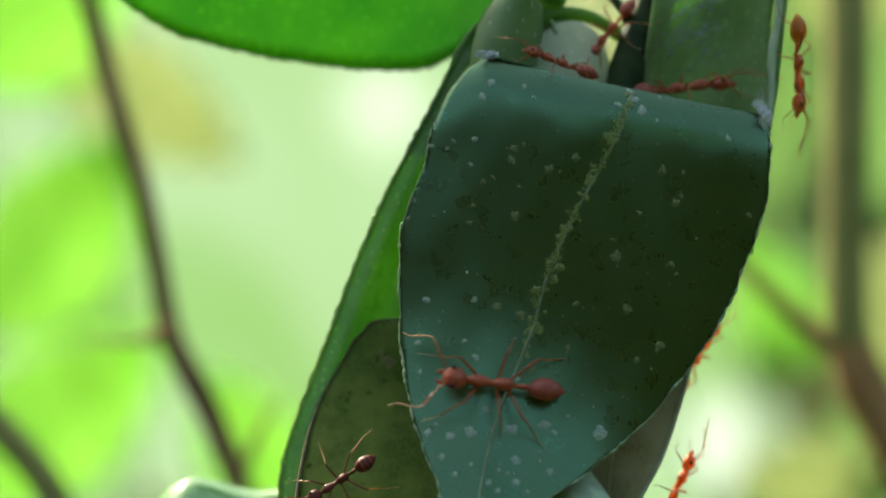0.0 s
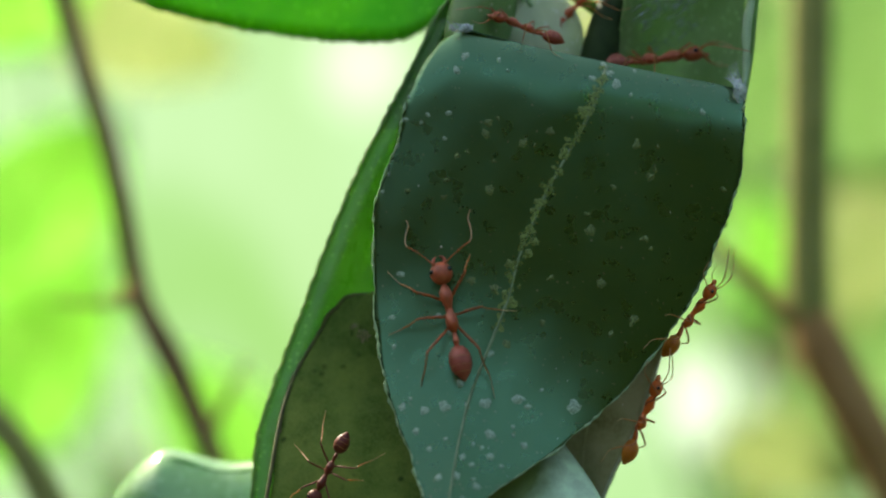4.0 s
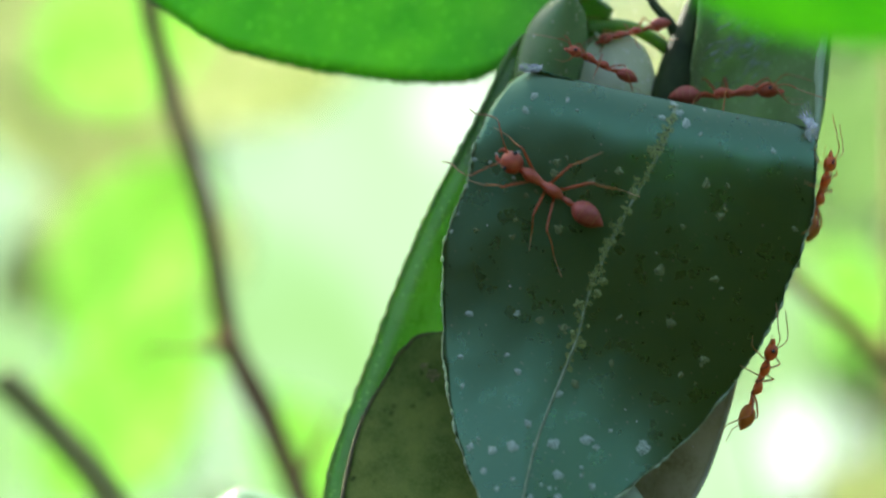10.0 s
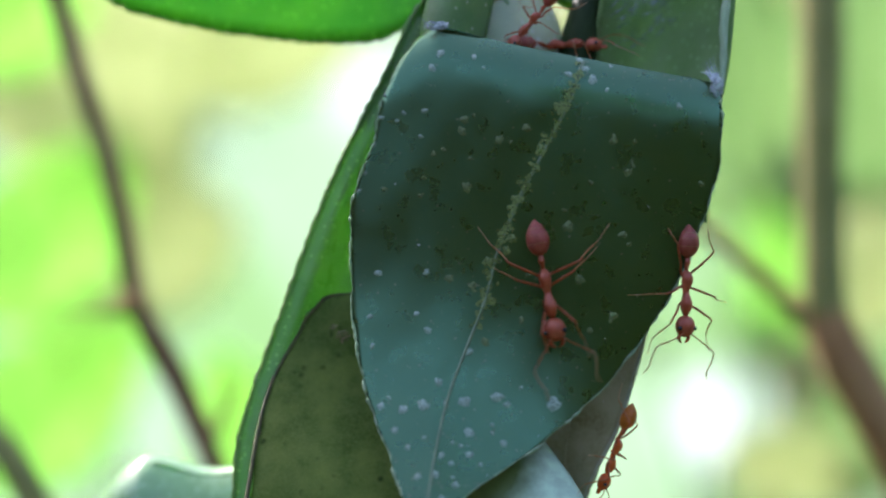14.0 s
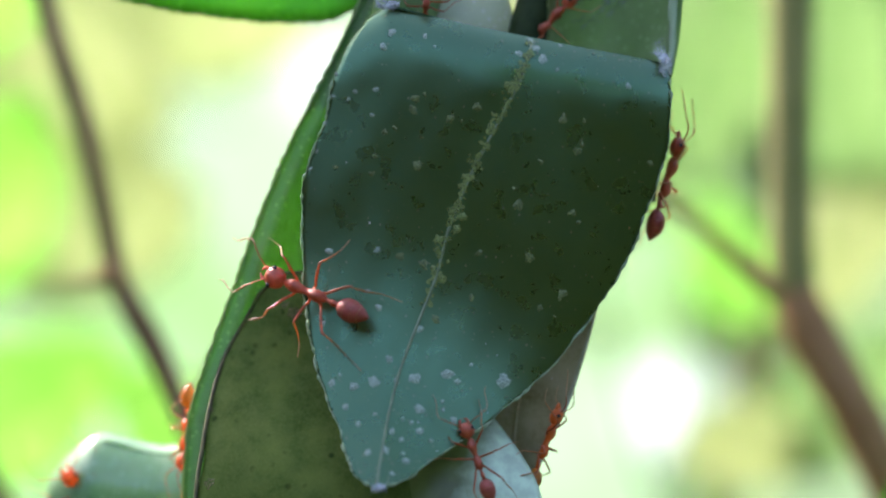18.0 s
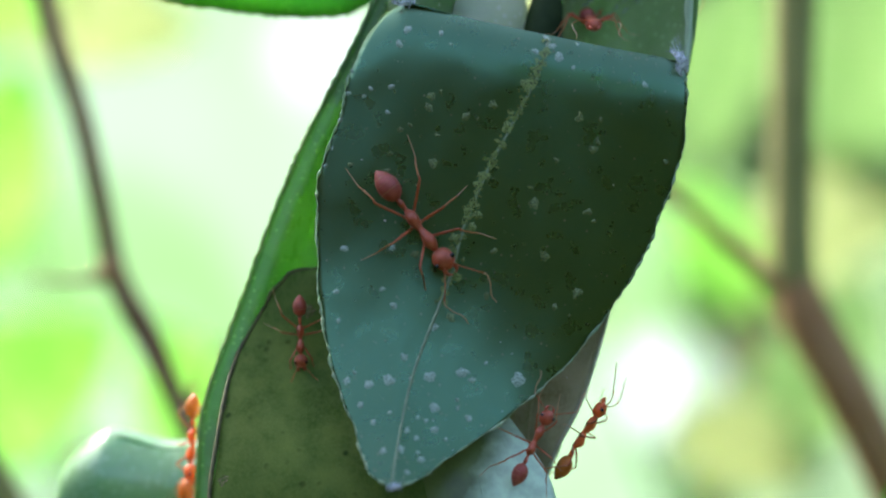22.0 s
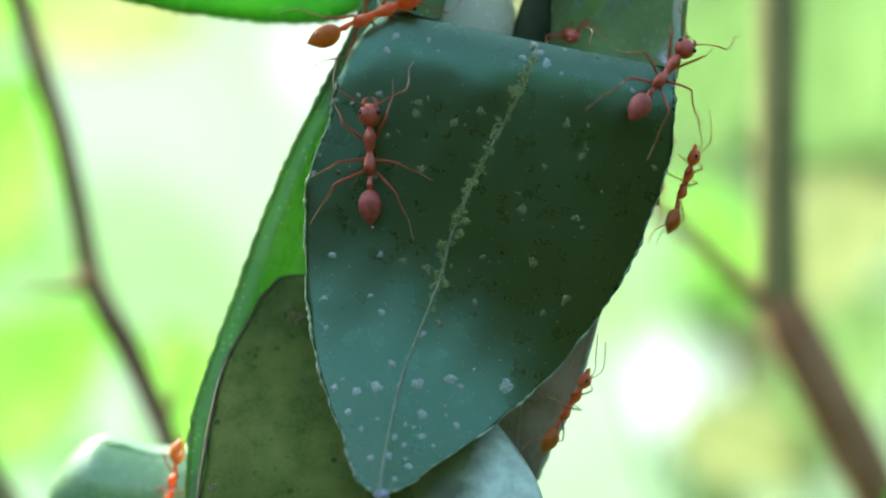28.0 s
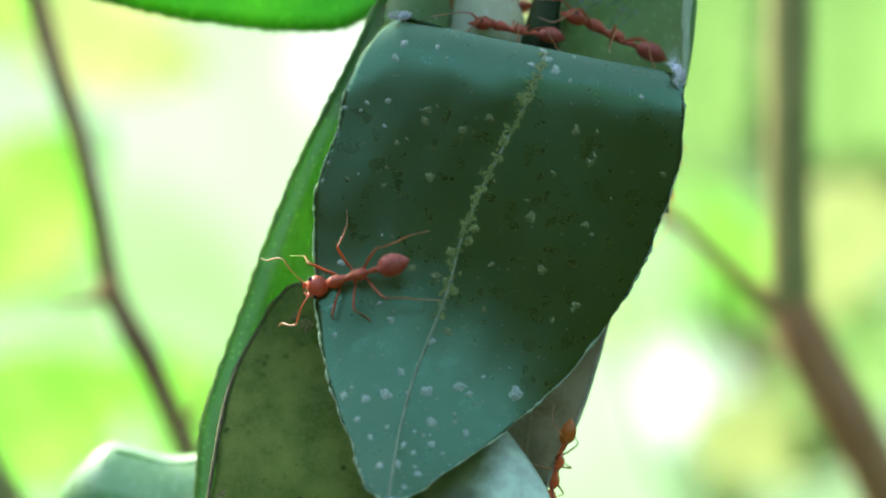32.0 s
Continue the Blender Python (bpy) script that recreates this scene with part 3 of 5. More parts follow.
for x, z, r in ((-11.75, -15.4, 0.5), (-6.9, -5.2, 0.55), (-7.6, -4.6, 0.3), (-12.2, -11.4, 0.22)):
    scab = part("scab", speck_mesh(int(x * -10), 1.0), M_SCAB, olive, "tan scab")
    u = min(((abs(olive_point(a / 60, b / 60)[0] - x) + abs(olive_point(a / 60, b / 60)[2] - z), a, b) for a in range(61) for b in range(61)))
    scab.location = Vector(olive_point(u[1] / 60, u[2] / 60)) * MM + Vector((0, -0.14, 0)) * MM
    scab.scale = (r, 1, r)

# two more pieces low down: painted glare behind the tip, and the dull inside of the margin
TIP_LEAF_L = [(2.2, -9.5), (1.6, -12.0), (0.8, -14.2), (0.7, -16.0), (1.2, -18.5), (2.4, -22.0), (3.4, -26.0)]
TIP_LEAF_R = [(5.4, -11.0), (6.7, -12.6), (7.9, -14.2), (8.7, -15.7), (9.15, -17.6), (9.4, -20.0), (9.4, -26.0)]


def tip_leaf_point(u, v):
    l, r = spline(TIP_LEAF_L, v), spline(TIP_LEAF_R, v)
    x, z = lerp(l[0], r[0], u), lerp(l[1], r[1], u)
    bend = 3.4 - 7.6 / (1 + math.exp((z + 11.5) / 2.6))
    return x + 0.25 * math.sin(z * 1.3) * (1 - u), bend - 0.2 - 0.5 * math.sin(math.pi * u ** 0.8) + 1.3 * u ** 3, z


tip_leaf = tagged(new("nest_leaf"), "olive leaf underside behind the tip with glare painted pale", "leaf", "nest leaves")
part("blade", sheet(24, 36, tip_leaf_point, 0.22), M_GLARE, tip_leaf)
part("midrib", tube([tuple(Vector(tip_leaf_point(0.45, f)) + Vector((0, -0.1, 0))) for f in (0.4, 0.6, 0.8, 0.97)], [0.05, 0.07, 0.08], 8, 18), M_GLARE, tip_leaf)

TAN_L = [(8.0, 2.0), (7.0, -4.0), (5.0, -8.5), (4.6, -11.5), (5.4, -14.0), (6.6, -17.0)]
TAN_R = [(13.2, -1.5), (12.5, -4.9), (11.8, -7.6), (10.7, -11.0), (9.4, -13.6), (8.3, -16.4)]


def tan_point(u, v):
    l, r = spline(TAN_L, v), spline(TAN_R, v)
    return lerp(l[0], r[0], u), 3.4 - 2.4 * u ** 2 + 0.6 * math.sin(u * 5 + v * 4) * (1 - u), lerp(l[1], r[1], u)


tan_leaf = tagged(new("nest_leaf"), "dull tan inner side of a leaf along the margin", "leaf", "nest leaves")
part("blade", sheet(20, 40, tan_point, 0.22), M_TAN, tan_leaf)
part("margin", tube([tuple(Vector(tan_point(1.0, f / 24)) + Vector((0.02, -0.04, 0))) for f in range(25)], [0.1, 0.14, 0.12], 6, 60), M_PALEEDGE, tan_leaf, "pale dry margin")
part("midrib", tube([tuple(Vector(tan_point(0.5, f)) + Vector((0, -0.12, 0))) for f in (0.05, 0.3, 0.6, 0.95)], [0.12, 0.14, 0.1], 8, 18), M_TAN, tan_leaf)

# pale leaf inside, on the one side of the stalk, and the curled one on the other
PALE_L = [(10.6, 27.0), (10.2, 22.0), (9.9, 18.0), (9.5, 14.0), (9.6, 9.0)]
PALE_R = [(18.6, 27.0), (18.3, 21.5), (17.9, 17.0), (17.3, 12.5), (16.6, 9.0)]


def pale_point(u, v):
    l, r = spline(PALE_L, v), spline(PALE_R, v)
    y = 3.4 + 3.2 * math.sin(math.pi * u) ** 0.8 + 0.5 * math.sin(v * 9 + u * 3)
    return lerp(l[0], r[0], u) + 0.25 * math.sin(v * 11) * (u > 0.9), y, lerp(l[1], r[1], u)


pale = tagged(new("nest_leaf"), "pale green hollow underside of a leaf above the fold", "leaf", "nest leaves")
part("blade", sheet(26, 40, pale_point, 0.24), M_PALE, pale)


def strip_point(u, v):
    a = lerp(0.2, 2.2, u)
    w = 0.2 * min(1.0, 0.25 + 5 * v) * (1 + 0.25 * math.sin(v * 23 + 1) + 0.15 * math.sin(v * 61))
    return 17.35 + 1.1 * v ** 0.9 - w * math.cos(a) + 0.08 * math.sin(v * 17), 2.2 - 0.8 * math.sin(a) + 0.4 * v, 11.0 + 15.0 * v


part("margin", sheet(8, 50, strip_point, 0.16), M_STRIP, pale, "whitish curled margin of the leaf")

part("outer_edge", tube([(17.5, 2.6, 10.6), (17.85, 2.7, 13.0), (18.2, 2.9, 17.0), (18.75, 3.1, 21.5), (19.2, 3.4, 27.0)], [0.2, 0.3, 0.32, 0.3], 8, 40), M_KNOB, pale, "dark green back of the leaf's edge")

BLOB = [(1.4, 12.0), (1.7, 14.6), (2.8, 16.6), (4.7, 17.5), (6.4, 16.6), (7.2, 14.6), (7.3, 12.0)]


def blob_point(u, v):
    x, z = spline(BLOB, u)
    k = v
    return lerp(x, 4.4, k * 0.96), 4.2 - 1.6 * math.sin(k * math.pi / 2), lerp(z, 11.4, k * 0.96)


curled = tagged(new("nest_leaf"), "cream-green curled leaf tip inside the nest", "leaf", "nest leaves")
part("blade", sheet(30, 14, blob_point, 0.24), M_CREAM, curled)

KNOB_L = [(-1.5, 12.6), (-1.9, 14.6), (-1.2, 17.4), (0.2, 19.2), (1.4, 19.8)]
KNOB_R = [(1.6, 12.0), (2.1, 14.0), (2.6, 16.4), (2.6, 18.4), (1.9, 19.6)]


def knob_point(u, v):
    l, r = spline(KNOB_L, v), spline(KNOB_R, v)
    return lerp(l[0], r[0], u), 3.0 - 2.0 * math.sin(math.pi * (0.1 + 0.85 * u)) + 0.8 * u, lerp(l[1], r[1], u)


knob = tagged(new("nest_leaf"), "dark green curled shoulder of a leaf at the fold's end", "leaf", "nest leaves")
part("blade", sheet(18, 18, knob_point, 0.24), M_KNOB, knob)

inner = tagged(new("nest_leaf"), "pale green leaf closing the nest behind the stalk, lit through", "leaf", "nest leaves")


def inner_point(u, v):
    return lerp(2.2, 18.2, u), 7.6 + 0.8 * math.sin(math.pi * u), lerp(8.0, 20.5 + 4.0 * u, v) - 1.2 * math.sin(3.0 * u) * v


part("blade", sheet(20, 16, inner_point, 0.22), M_CREAM, inner)
part("midrib", tube([tuple(Vector(inner_point(f, 0.5)) + Vector((0, -0.15, 0))) for f in (0.03, 0.35, 0.65, 0.97)], [0.2, 0.25, 0.15], 8, 18), M_BACK, inner)

stalk = tagged(new("leaf_stalk"), "dark green stalk running down into the nest", "stalk")
part("stalk", tube([(12.3, 6.0, 30.0), (11.0, 5.6, 23.0), (9.9, 5.0, 19.0), (8.8, 4.4, 15.5), (7.9, 4.2, 11.5), (7.4, 4.6, 8.0)], [0.65, 0.75, 1.1, 1.4, 1.4], 12, 40), M_DARKSTEM, stalk)
part("side_shoot", tube([(8.9, 4.8, 16.4), (8.2, 4.5, 18.2), (7.0, 5.0, 19.8), (6.2, 5.6, 22.0)], [0.4, 0.3, 0.25], 8, 18), M_DARKSTEM, stalk)
arch = tagged(new("leaf_stalk"), "thin green arched leaf stalk", "stalk")
part("stalk", tube([(1.2, 5.0, 15.6), (2.4, 5.0, 17.6), (4.2, 5.0, 18.1), (6.2, 5.0, 17.8), (8.4, 5.2, 16.4)], [0.45, 0.5, 0.45, 0.4], 10, 26), M_ARCH, arch)

# silk: seam patches where the leaves are glued together


def silk_patch(name, x, y, z, w, h, seed, label):
    rng = random.Random(seed)
    thing = tagged(new(name), label, "silk", "silk patches")
    thing.location = (x * MM, y * MM, z * MM)

    def f(u, v):
        s = 0.25 + 0.75 * math.sin(math.pi * min(max(u, 0.02), 0.98)) ** 0.6
        return ((u - 0.5) * w, -0.08 * math.sin(math.pi * u) * math.sin(math.pi * v) + 0.05 * noise.noise((u * 4 + seed, v * 4, 0)), (v - 0.5) * h * s + 0.15 * h * noise.noise((u * 3, v * 3, seed)))

    part("film", sheet(14, 10, f, 0.06), M_SILK, thing)
    bm = bmesh.new()
    for k in range(14):
        a, b = rng.uniform(-0.6, 0.6), rng.uniform(-0.6, 0.6)
        tube([(a * w, -0.2, rng.uniform(-0.5, 0.5) * h), ((a + b) / 2 * w, -0.28, rng.uniform(-0.4, 0.4) * h), (b * w, -0.1, rng.uniform(-0.8, 0.8) * h)], [0.02, 0.02], 4, 6, bm)
    tagged(part("threads", bm, M_SILK, thing), kind="stuff")
    return thing


corner = silk_patch("silk_patch", 16.75, -0.75, 10.75, 0.8, 1.3, 3, "white silk seam at the corner of the fold")
for k in range(9):
    part("strand", tube([(-0.25 + 0.06 * k, -0.05, 0.2), (-0.5 + 0.09 * k, 1.1, 0.9), (-0.75 + 0.11 * k, 1.9, 1.1 + 0.12 * (k * 5 % 9))], [0.06, 0.05, 0.015], 5, 10), M_SILK, corner)
silk_patch("silk_patch", -0.9, -0.1, 14.6, 1.5, 0.6, 5, "white silk seam at the other end of the fold")
silk_patch("silk_patch", -1.1, flap_depth(-1.1, -15.1) - 0.15, -15.1, 0.9, 0.5, 8, "white silk dot at the leaf's tip")

film_rng = random.Random(31)
film = tagged(new("silk_film"), "thin whitish film of silk streaks on the pale leaf", "silk")
for k in range(44):
    u, v = 0.42 + film_rng.gauss(0, 0.13), 0.52 + film_rng.gauss(0, 0.07)
    way = [tuple(Vector(pale_point(u + 0.05 * q * film_rng.uniform(0.5, 1.5), v - 0.022 * q * film_rng.uniform(0.6, 1.6))) + Vector((0, -0.2, 0))) for q in (-1, 0, 1, 2)]
    part("streak", tube(way, [0.01, film_rng.uniform(0.03, 0.08), 0.05, 0.01], 5, 9), M_SILK, film)

# ---- the lit leaf above and the rolled one below ----
HIGH_E = [(-34.0, 26.85), (-30.5, 22.65), (-26.2, 19.25), (-22.2, 17.05), (-16.6, 15.75), (-12.3, 15.15), (-8.0, 14.85), (-4.5, 15.25), (-1.0, 17.65), (2.0, 21.65), (3.0, 27.65)]
HIGH_T = [(-33.0, 30.0), (-28.0, 34.0), (-24.0, 36.0), (-20.0, 38.0), (-16.0, 39.5), (-12.0, 40.0), (-8.0, 40.0), (-4.0, 38.5), (-1.0, 36.0), (1.5, 33.0), (3.5, 29.0)]


def high_point(u, v):
    e, t = spline(HIGH_E, u), spline(HIGH_T, u)
    x, z = lerp(e[0], t[0], v), lerp(e[1], t[1], v)
    if v == 0:
        z -= teeth(u, 42, 1.0, 0.24)
    return x, 9.0 + 7.0 * v + 2.0 * math.sin(math.pi * u) * (1 - v) - 1.0, z


high_leaf = tagged(new("hanging_leaf"), "broad bright green leaf with a toothed margin, sunlit from behind", "leaf")
part("blade", sheet(220, 24, high_point, 0.24), M_HIGH, high_leaf)
part("margin", tube([tuple(Vector(high_point(f / 160, 0.0))) for f in range(161)], [0.11, 0.11], 6, 320), M_EDGE, high_leaf, "pale thin margin")
part("midrib", tube([tuple(Vector(high_point(f, 0.55)) + Vector((0, -0.15, 0))) for f in (0.02, 0.25, 0.5, 0.75, 0.98)], [0.25, 0.4, 0.6], 8, 30), M_HIGH, high_leaf)


def roll_point(u, v):
    """A leaf rolled to a blunt tube: v along it from the tip, u round it."""
    a = lerp(-0.7, 3.6, u)
    x = -24.9 + 13.5 * v
    r = 3.9 * min(1.0, (0.03 + v * 3.6)) ** 0.5 * (1 + 0.06 * math.sin(v * 8))
    sag = -18.6 + 0.35 * math.sin(v * 7.0) + 0.3 * v
    return x, 11.5 - r * 0.9 * math.cos(a), sag + r * math.sin(a)


roll = tagged(new("rolled_leaf"), "pale bluish green rolled leaf with a glossy blunt end", "leaf")
part("blade", sheet(30, 40, roll_point, 0.24), M_ROLL, roll)
part("midrib", tube([tuple(Vector(roll_point(0.42, f)) + Vector((0, 0, 0.05))) for f in (0.05, 0.3, 0.6, 0.98)], [0.1, 0.16, 0.2], 8, 18), M_ROLL, roll)

# ---- twigs behind ----
thorny = tagged(new("thorny_twig"), "thin brown twig with a thorn", "twig")
part("stem", tube([(-43.0, 60, 35.0), (-40.4, 60, 24.5), (-37.8, 60, 16.1), (-35.8, 60, 10.4), (-33.8, 60, 2.0), (-32.0, 60, -6.0), (-28.7, 60, -12.2), (-25.9, 60, -18.4), (-22.5, 60, -26.3), (-19.0, 60, -36.0)],
                  [1.1, 1.1, 1.0, 1.0, 1.0, 1.35, 1.25, 1.2, 1.3], 10, 50), M_TWIG, thorny)
# strip added along the twig; its green paints the edge the sun lights
part("green_lit_edge", tube([(-41.0, 60.6, 24.5), (-38.4, 60.6, 16.1), (-36.4, 60.6, 10.4), (-34.4, 60.6, 2.0), (-32.8, 60.6, -6.0), (-29.4, 60.6, -12.2), (-26.5, 60.6, -18.4)], [0.8, 0.8, 0.85, 0.8, 0.6, 0.4], 10, 40), M_ARCH, thorny, "green strip along one side, coloured as its lit edge")
part("thorn", tube([(-32.3, 60, -5.8), (-33.5, 59.5, -5.7), (-36.5, 59, -6.0), (-41.0, 58, -5.9)], [0.9, 0.6, 0.35, 0.08], 8, 16), M_TWIG, thorny)
part("bud", tube([(-32.2, 59.5, -5.6), (-33.2, 59, -5.0), (-34.0, 58.5, -5.3)], [0.9, 1.1, 0.4], 8, 8), M_BROWNTWIG, thorny)
part("spur", tube([(-25.4, 60, -19.6), (-23.4, 60, -15.2), (-21.4, 60, -11.0)], [0.6, 0.4, 0.12], 8, 12), M_TWIG, thorny)
green_l = tagged(new("green_twig"), "thin green twig crossing the corner", "twig")
part("stem", tube([(-56, 62, -10), (-50.0, 62, -15.5), (-45.2, 61, -20.2), (-41.7, 60, -25.4), (-37.0, 60, -33.0)], [1.6, 1.7, 1.8], 10, 24), M_GREENTWIG, green_l)
fork = tagged(new("forked_stem"), "upright green stem that forks into brown branches", "stem")
part("stem", tube([(37.6, 70, 46.0), (38.1, 70, 26.0), (38.1, 70, 8.0), (38.4, 70, -5.5)], [2.5, 2.4, 2.3, 2.4], 12, 30), M_GREENTWIG, fork)
part("branch", tube([(38.3, 70, -4.6), (39.9, 70, -8.8), (43.1, 70, -14.5), (47.6, 70, -22.9), (53.8, 71, -36.0)], [2.3, 2.8, 2.7, 2.6], 12, 30), M_BROWNTWIG, fork, "brown lower branch")
part("branch", tube([(22.0, 74, 7.5), (25.1, 73, 4.5), (29.9, 72, 0.4), (35.8, 70.5, -5.0), (39.0, 70, -7.8)], [0.6, 0.75, 1.0, 1.2], 10, 24), M_BROWNTWIG, fork, "thin grey-brown side branch")


def corner_point(u, v):
    """A leaf that hangs before the lower branch: v along it, u across."""
    w = 9.0 * math.sin(math.pi * min(max(v, 0.01), 0.99) ** 0.9) ** 0.7 * 0.5
    s = 2 * u - 1
    ax, az = 47.7 + 0.56 * 30 * (v - 0.38), -22.4 + 0.83 * 30 * (v - 0.38)
    return ax + 0.83 * (s * w + 4.3), 52 + 1.5 * abs(s) + 3 * v * v, az - 0.56 * (s * w + 4.3)


corner_leaf = tagged(new("green_leaf"), "bright green leaf hanging before the brown lower branch", "leaf")
part("blade", sheet(14, 40, corner_point, 0.24), M_HIGH, corner_leaf)
part("midrib", tube([tuple(Vector(corner_point(0.5, f)) + Vector((0, -0.15, 0))) for f in (0.02, 0.3, 0.6, 0.97)], [0.35, 0.3, 0.15], 8, 18), M_HIGH, corner_leaf)


# a leaf near the lens that a gust swings into view for a moment
def gust_point(u, v):
    """Its tip at the origin, v along it, u across."""
    w = 4.6 * math.sin(math.pi * min(max(v, 0.003), 0.997) ** 0.75) ** 0.8
    c = 2 * u - 1
    return 31 * v + 0.3 * c, 0.8 * abs(c) + 1.5 * v, 4.0 * v + c * w


gust_leaf = tagged(new("swinging_leaf"), "bright green leaf swung down by a gust near the lens", "leaf")
part("blade", sheet(16, 50, gust_point, 0.24), M_HIGH, gust_leaf)
part("midrib", tube([tuple(Vector(gust_point(0.5, f)) + Vector((0, -0.15, 0))) for f in (0.02, 0.3, 0.6, 0.98)], [0.12, 0.25, 0.4], 8, 18), M_HIGH, gust_leaf)
part("stalk", tube([(30.6, 1.4, 3.9), (36, 2, 8), (40, 3, 16), (42, 4, 40)], [0.5, 0.45, 0.6, 0.9], 8, 18), M_ARCH, gust_leaf)
GUST = [(0, 6, 26), (9, 6, 26), (9.8, 5.5, 21), (9.9, 5.5, 17.6), (10.0, 6.5, 14.4), (10.1, 3.4, 9.8), (10.2, 4.0, 12.5), (10.3, 5, 17.6), (10.4, 6, 21), (11, 6, 26), (32, 6, 26)]


# ---- weaver ants ----
def make_ant(scale=1.0, gaster=None, label="", splay=0.0):
    """An ant that looks along x and stands on z = 0; its parts are built in millimetres."""
    bodyz = 1.15
    shell = {M_AMBER: M_ANT_BACKLIT, M_ANT_SHADED: M_ANT_SHADED}.get(gaster, M_ANT)
    ant = tagged(new("weaver_ant"), label or "red-orange weaver ant walking on a leaf", "ant", "weaver ants")
    head_rows = [(2.45, 0.16, 0), (2.6, 0.48, 0), (2.95, 0.71, 0.02), (3.35, 0.74, 0.02), (3.72, 0.58, 0), (3.92, 0.32, -0.04), (4.0, 0.1, -0.05)]
    feelers = []
    head = part("head", lathe(smooth_profile(head_rows), 0.78), shell, ant)
    head.location = (0, 0, bodyz * MM)
    for s in (-1, 1):
        bm = bmesh.new()
        bmesh.ops.create_icosphere(bm, subdivisions=2, radius=0.17)
        eye = part("eye", bm, M_EYE, head, "black eye")
        eye.location = (3.35 * MM, 0.6 * s * MM, 0.32 * MM)
        part("mandible", tube([(3.85, 0.38 * s, -0.12), (4.2, 0.36 * s, -0.16), (4.42, 0.1 * s, -0.18)], [0.16, 0.13, 0.03], 6, 6), shell, head)
        antenna = part("antenna", tube([(0, 0, 0), (0.55, 0.6 * s, 0.3), (1.1, 1.25 * s, 0.36), (1.45, 1.7 * s, 0.25)], [0.06, 0.045, 0.05, 0.052], 6, 12), M_FEMUR, head)
        part("flagellum", tube([(1.45, 1.7 * s, 0.25), (1.75, 1.85 * s, 0.15), (2.4, 1.8 * s, -0.1), (3.1, 1.6 * s, -0.4), (3.7, 1.75 * s, -0.65)], [0.048, 0.05, 0.052, 0.05, 0.032], 6, 16), M_FOOT, antenna)
        feelers.append((antenna, s))
        antenna.location = (3.7 * MM, 0.28 * s * MM, 0.3 * MM)
    thorax_rows = [(2.5, 0.14, 0), (2.3, 0.24, 0), (1.95, 0.4, 0.05), (1.55, 0.42, 0.08), (1.1, 0.3, 0.02), (0.75, 0.22, -0.06), (0.4, 0.3, -0.02), (0.0, 0.4, 0.06), (-0.4, 0.38, 0.04), (-0.7, 0.24, -0.1), (-0.85, 0.1, -0.15)]
    part("thorax", lathe(smooth_profile(thorax_rows, 24), 1.05), shell, ant).location = (0, 0, bodyz * MM)
    pet_rows = [(-0.75, 0.13, -0.14), (-1.05, 0.15, -0.1), (-1.35, 0.21, 0.02), (-1.6, 0.17, -0.02), (-1.85, 0.13, -0.06)]
    part("petiole", lathe(smooth_profile(pet_rows), 1.1, 10), shell, ant).location = (0, 0, bodyz * MM)
    g_rows = [(-1.7, 0.14, -0.05), (-1.9, 0.45, 0), (-2.25, 0.68, 0.05), (-2.7, 0.76, 0.08), (-3.2, 0.69, 0.08), (-3.6, 0.48, 0.05), (-3.95, 0.2, 0.0), (-4.1, 0.05, -0.03)]
    belly = part("gaster", lathe(smooth_profile(g_rows, 18), 0.92, 16), gaster or M_GASTER, ant)
    belly.location = (0, 0, bodyz * MM)
    for x, r in ((-2.5, 0.74), (-3.05, 0.715), (-3.5, 0.54)):
        ring = [(x, r * math.cos(a), 0.07 + r * 0.92 * math.sin(a)) for a in (math.pi * k / 8 for k in range(9))]
        part("band", tube(ring, [0.022, 0.022], 5, 16), M_LEG, belly, "thin pale band")
    legs, turn = [], random.Random(label)
    for s in (-1, 1):
        for x, out, name in ((1.5, 46, 0), (0.35, 88, 1), (-0.35, 132, 2)):
            k = (0.88, 0.85, 1.08)[name]
            pts = [(0, 0, 0), (0.35, 0, -0.1), (1.0, 0, 0.35), (2.05, 0, 0.75), (2.3, 0.04, 0.72), (2.9, 0.12, -0.1), (3.55, 0.18, -0.78), (3.9, 0.24, -0.95), (4.75, 0.4, -1.02)]
            pts = [(a * k, b * (-3.0, 1.2, 3.4)[name] * s, c) for a, b, c in pts]
            leg = part("leg", tube(pts[:5], [0.13, 0.09, 0.095, 0.075, 0.06], 7, 14), M_ANT_SHADED if shell is M_ANT_SHADED else M_FEMUR, ant)
            part("tibia", tube(pts[4:7], [0.055, 0.062, 0.045], 6, 10), M_LEG, leg)
            part("foot", tube(pts[6:], [0.04, 0.036, 0.025], 6, 8), M_FOOT, leg, "pale jointed foot")
            base = Matrix.Translation((x * MM, 0.25 * s * MM, (bodyz - 0.1) * MM)) @ pose(0, 0, 0, 0, 0, (out + splay + turn.uniform(-15, 15)) * s)
            leg.matrix_basis = base
            legs.append((leg, base, name, s))
    return ant, legs, feelers


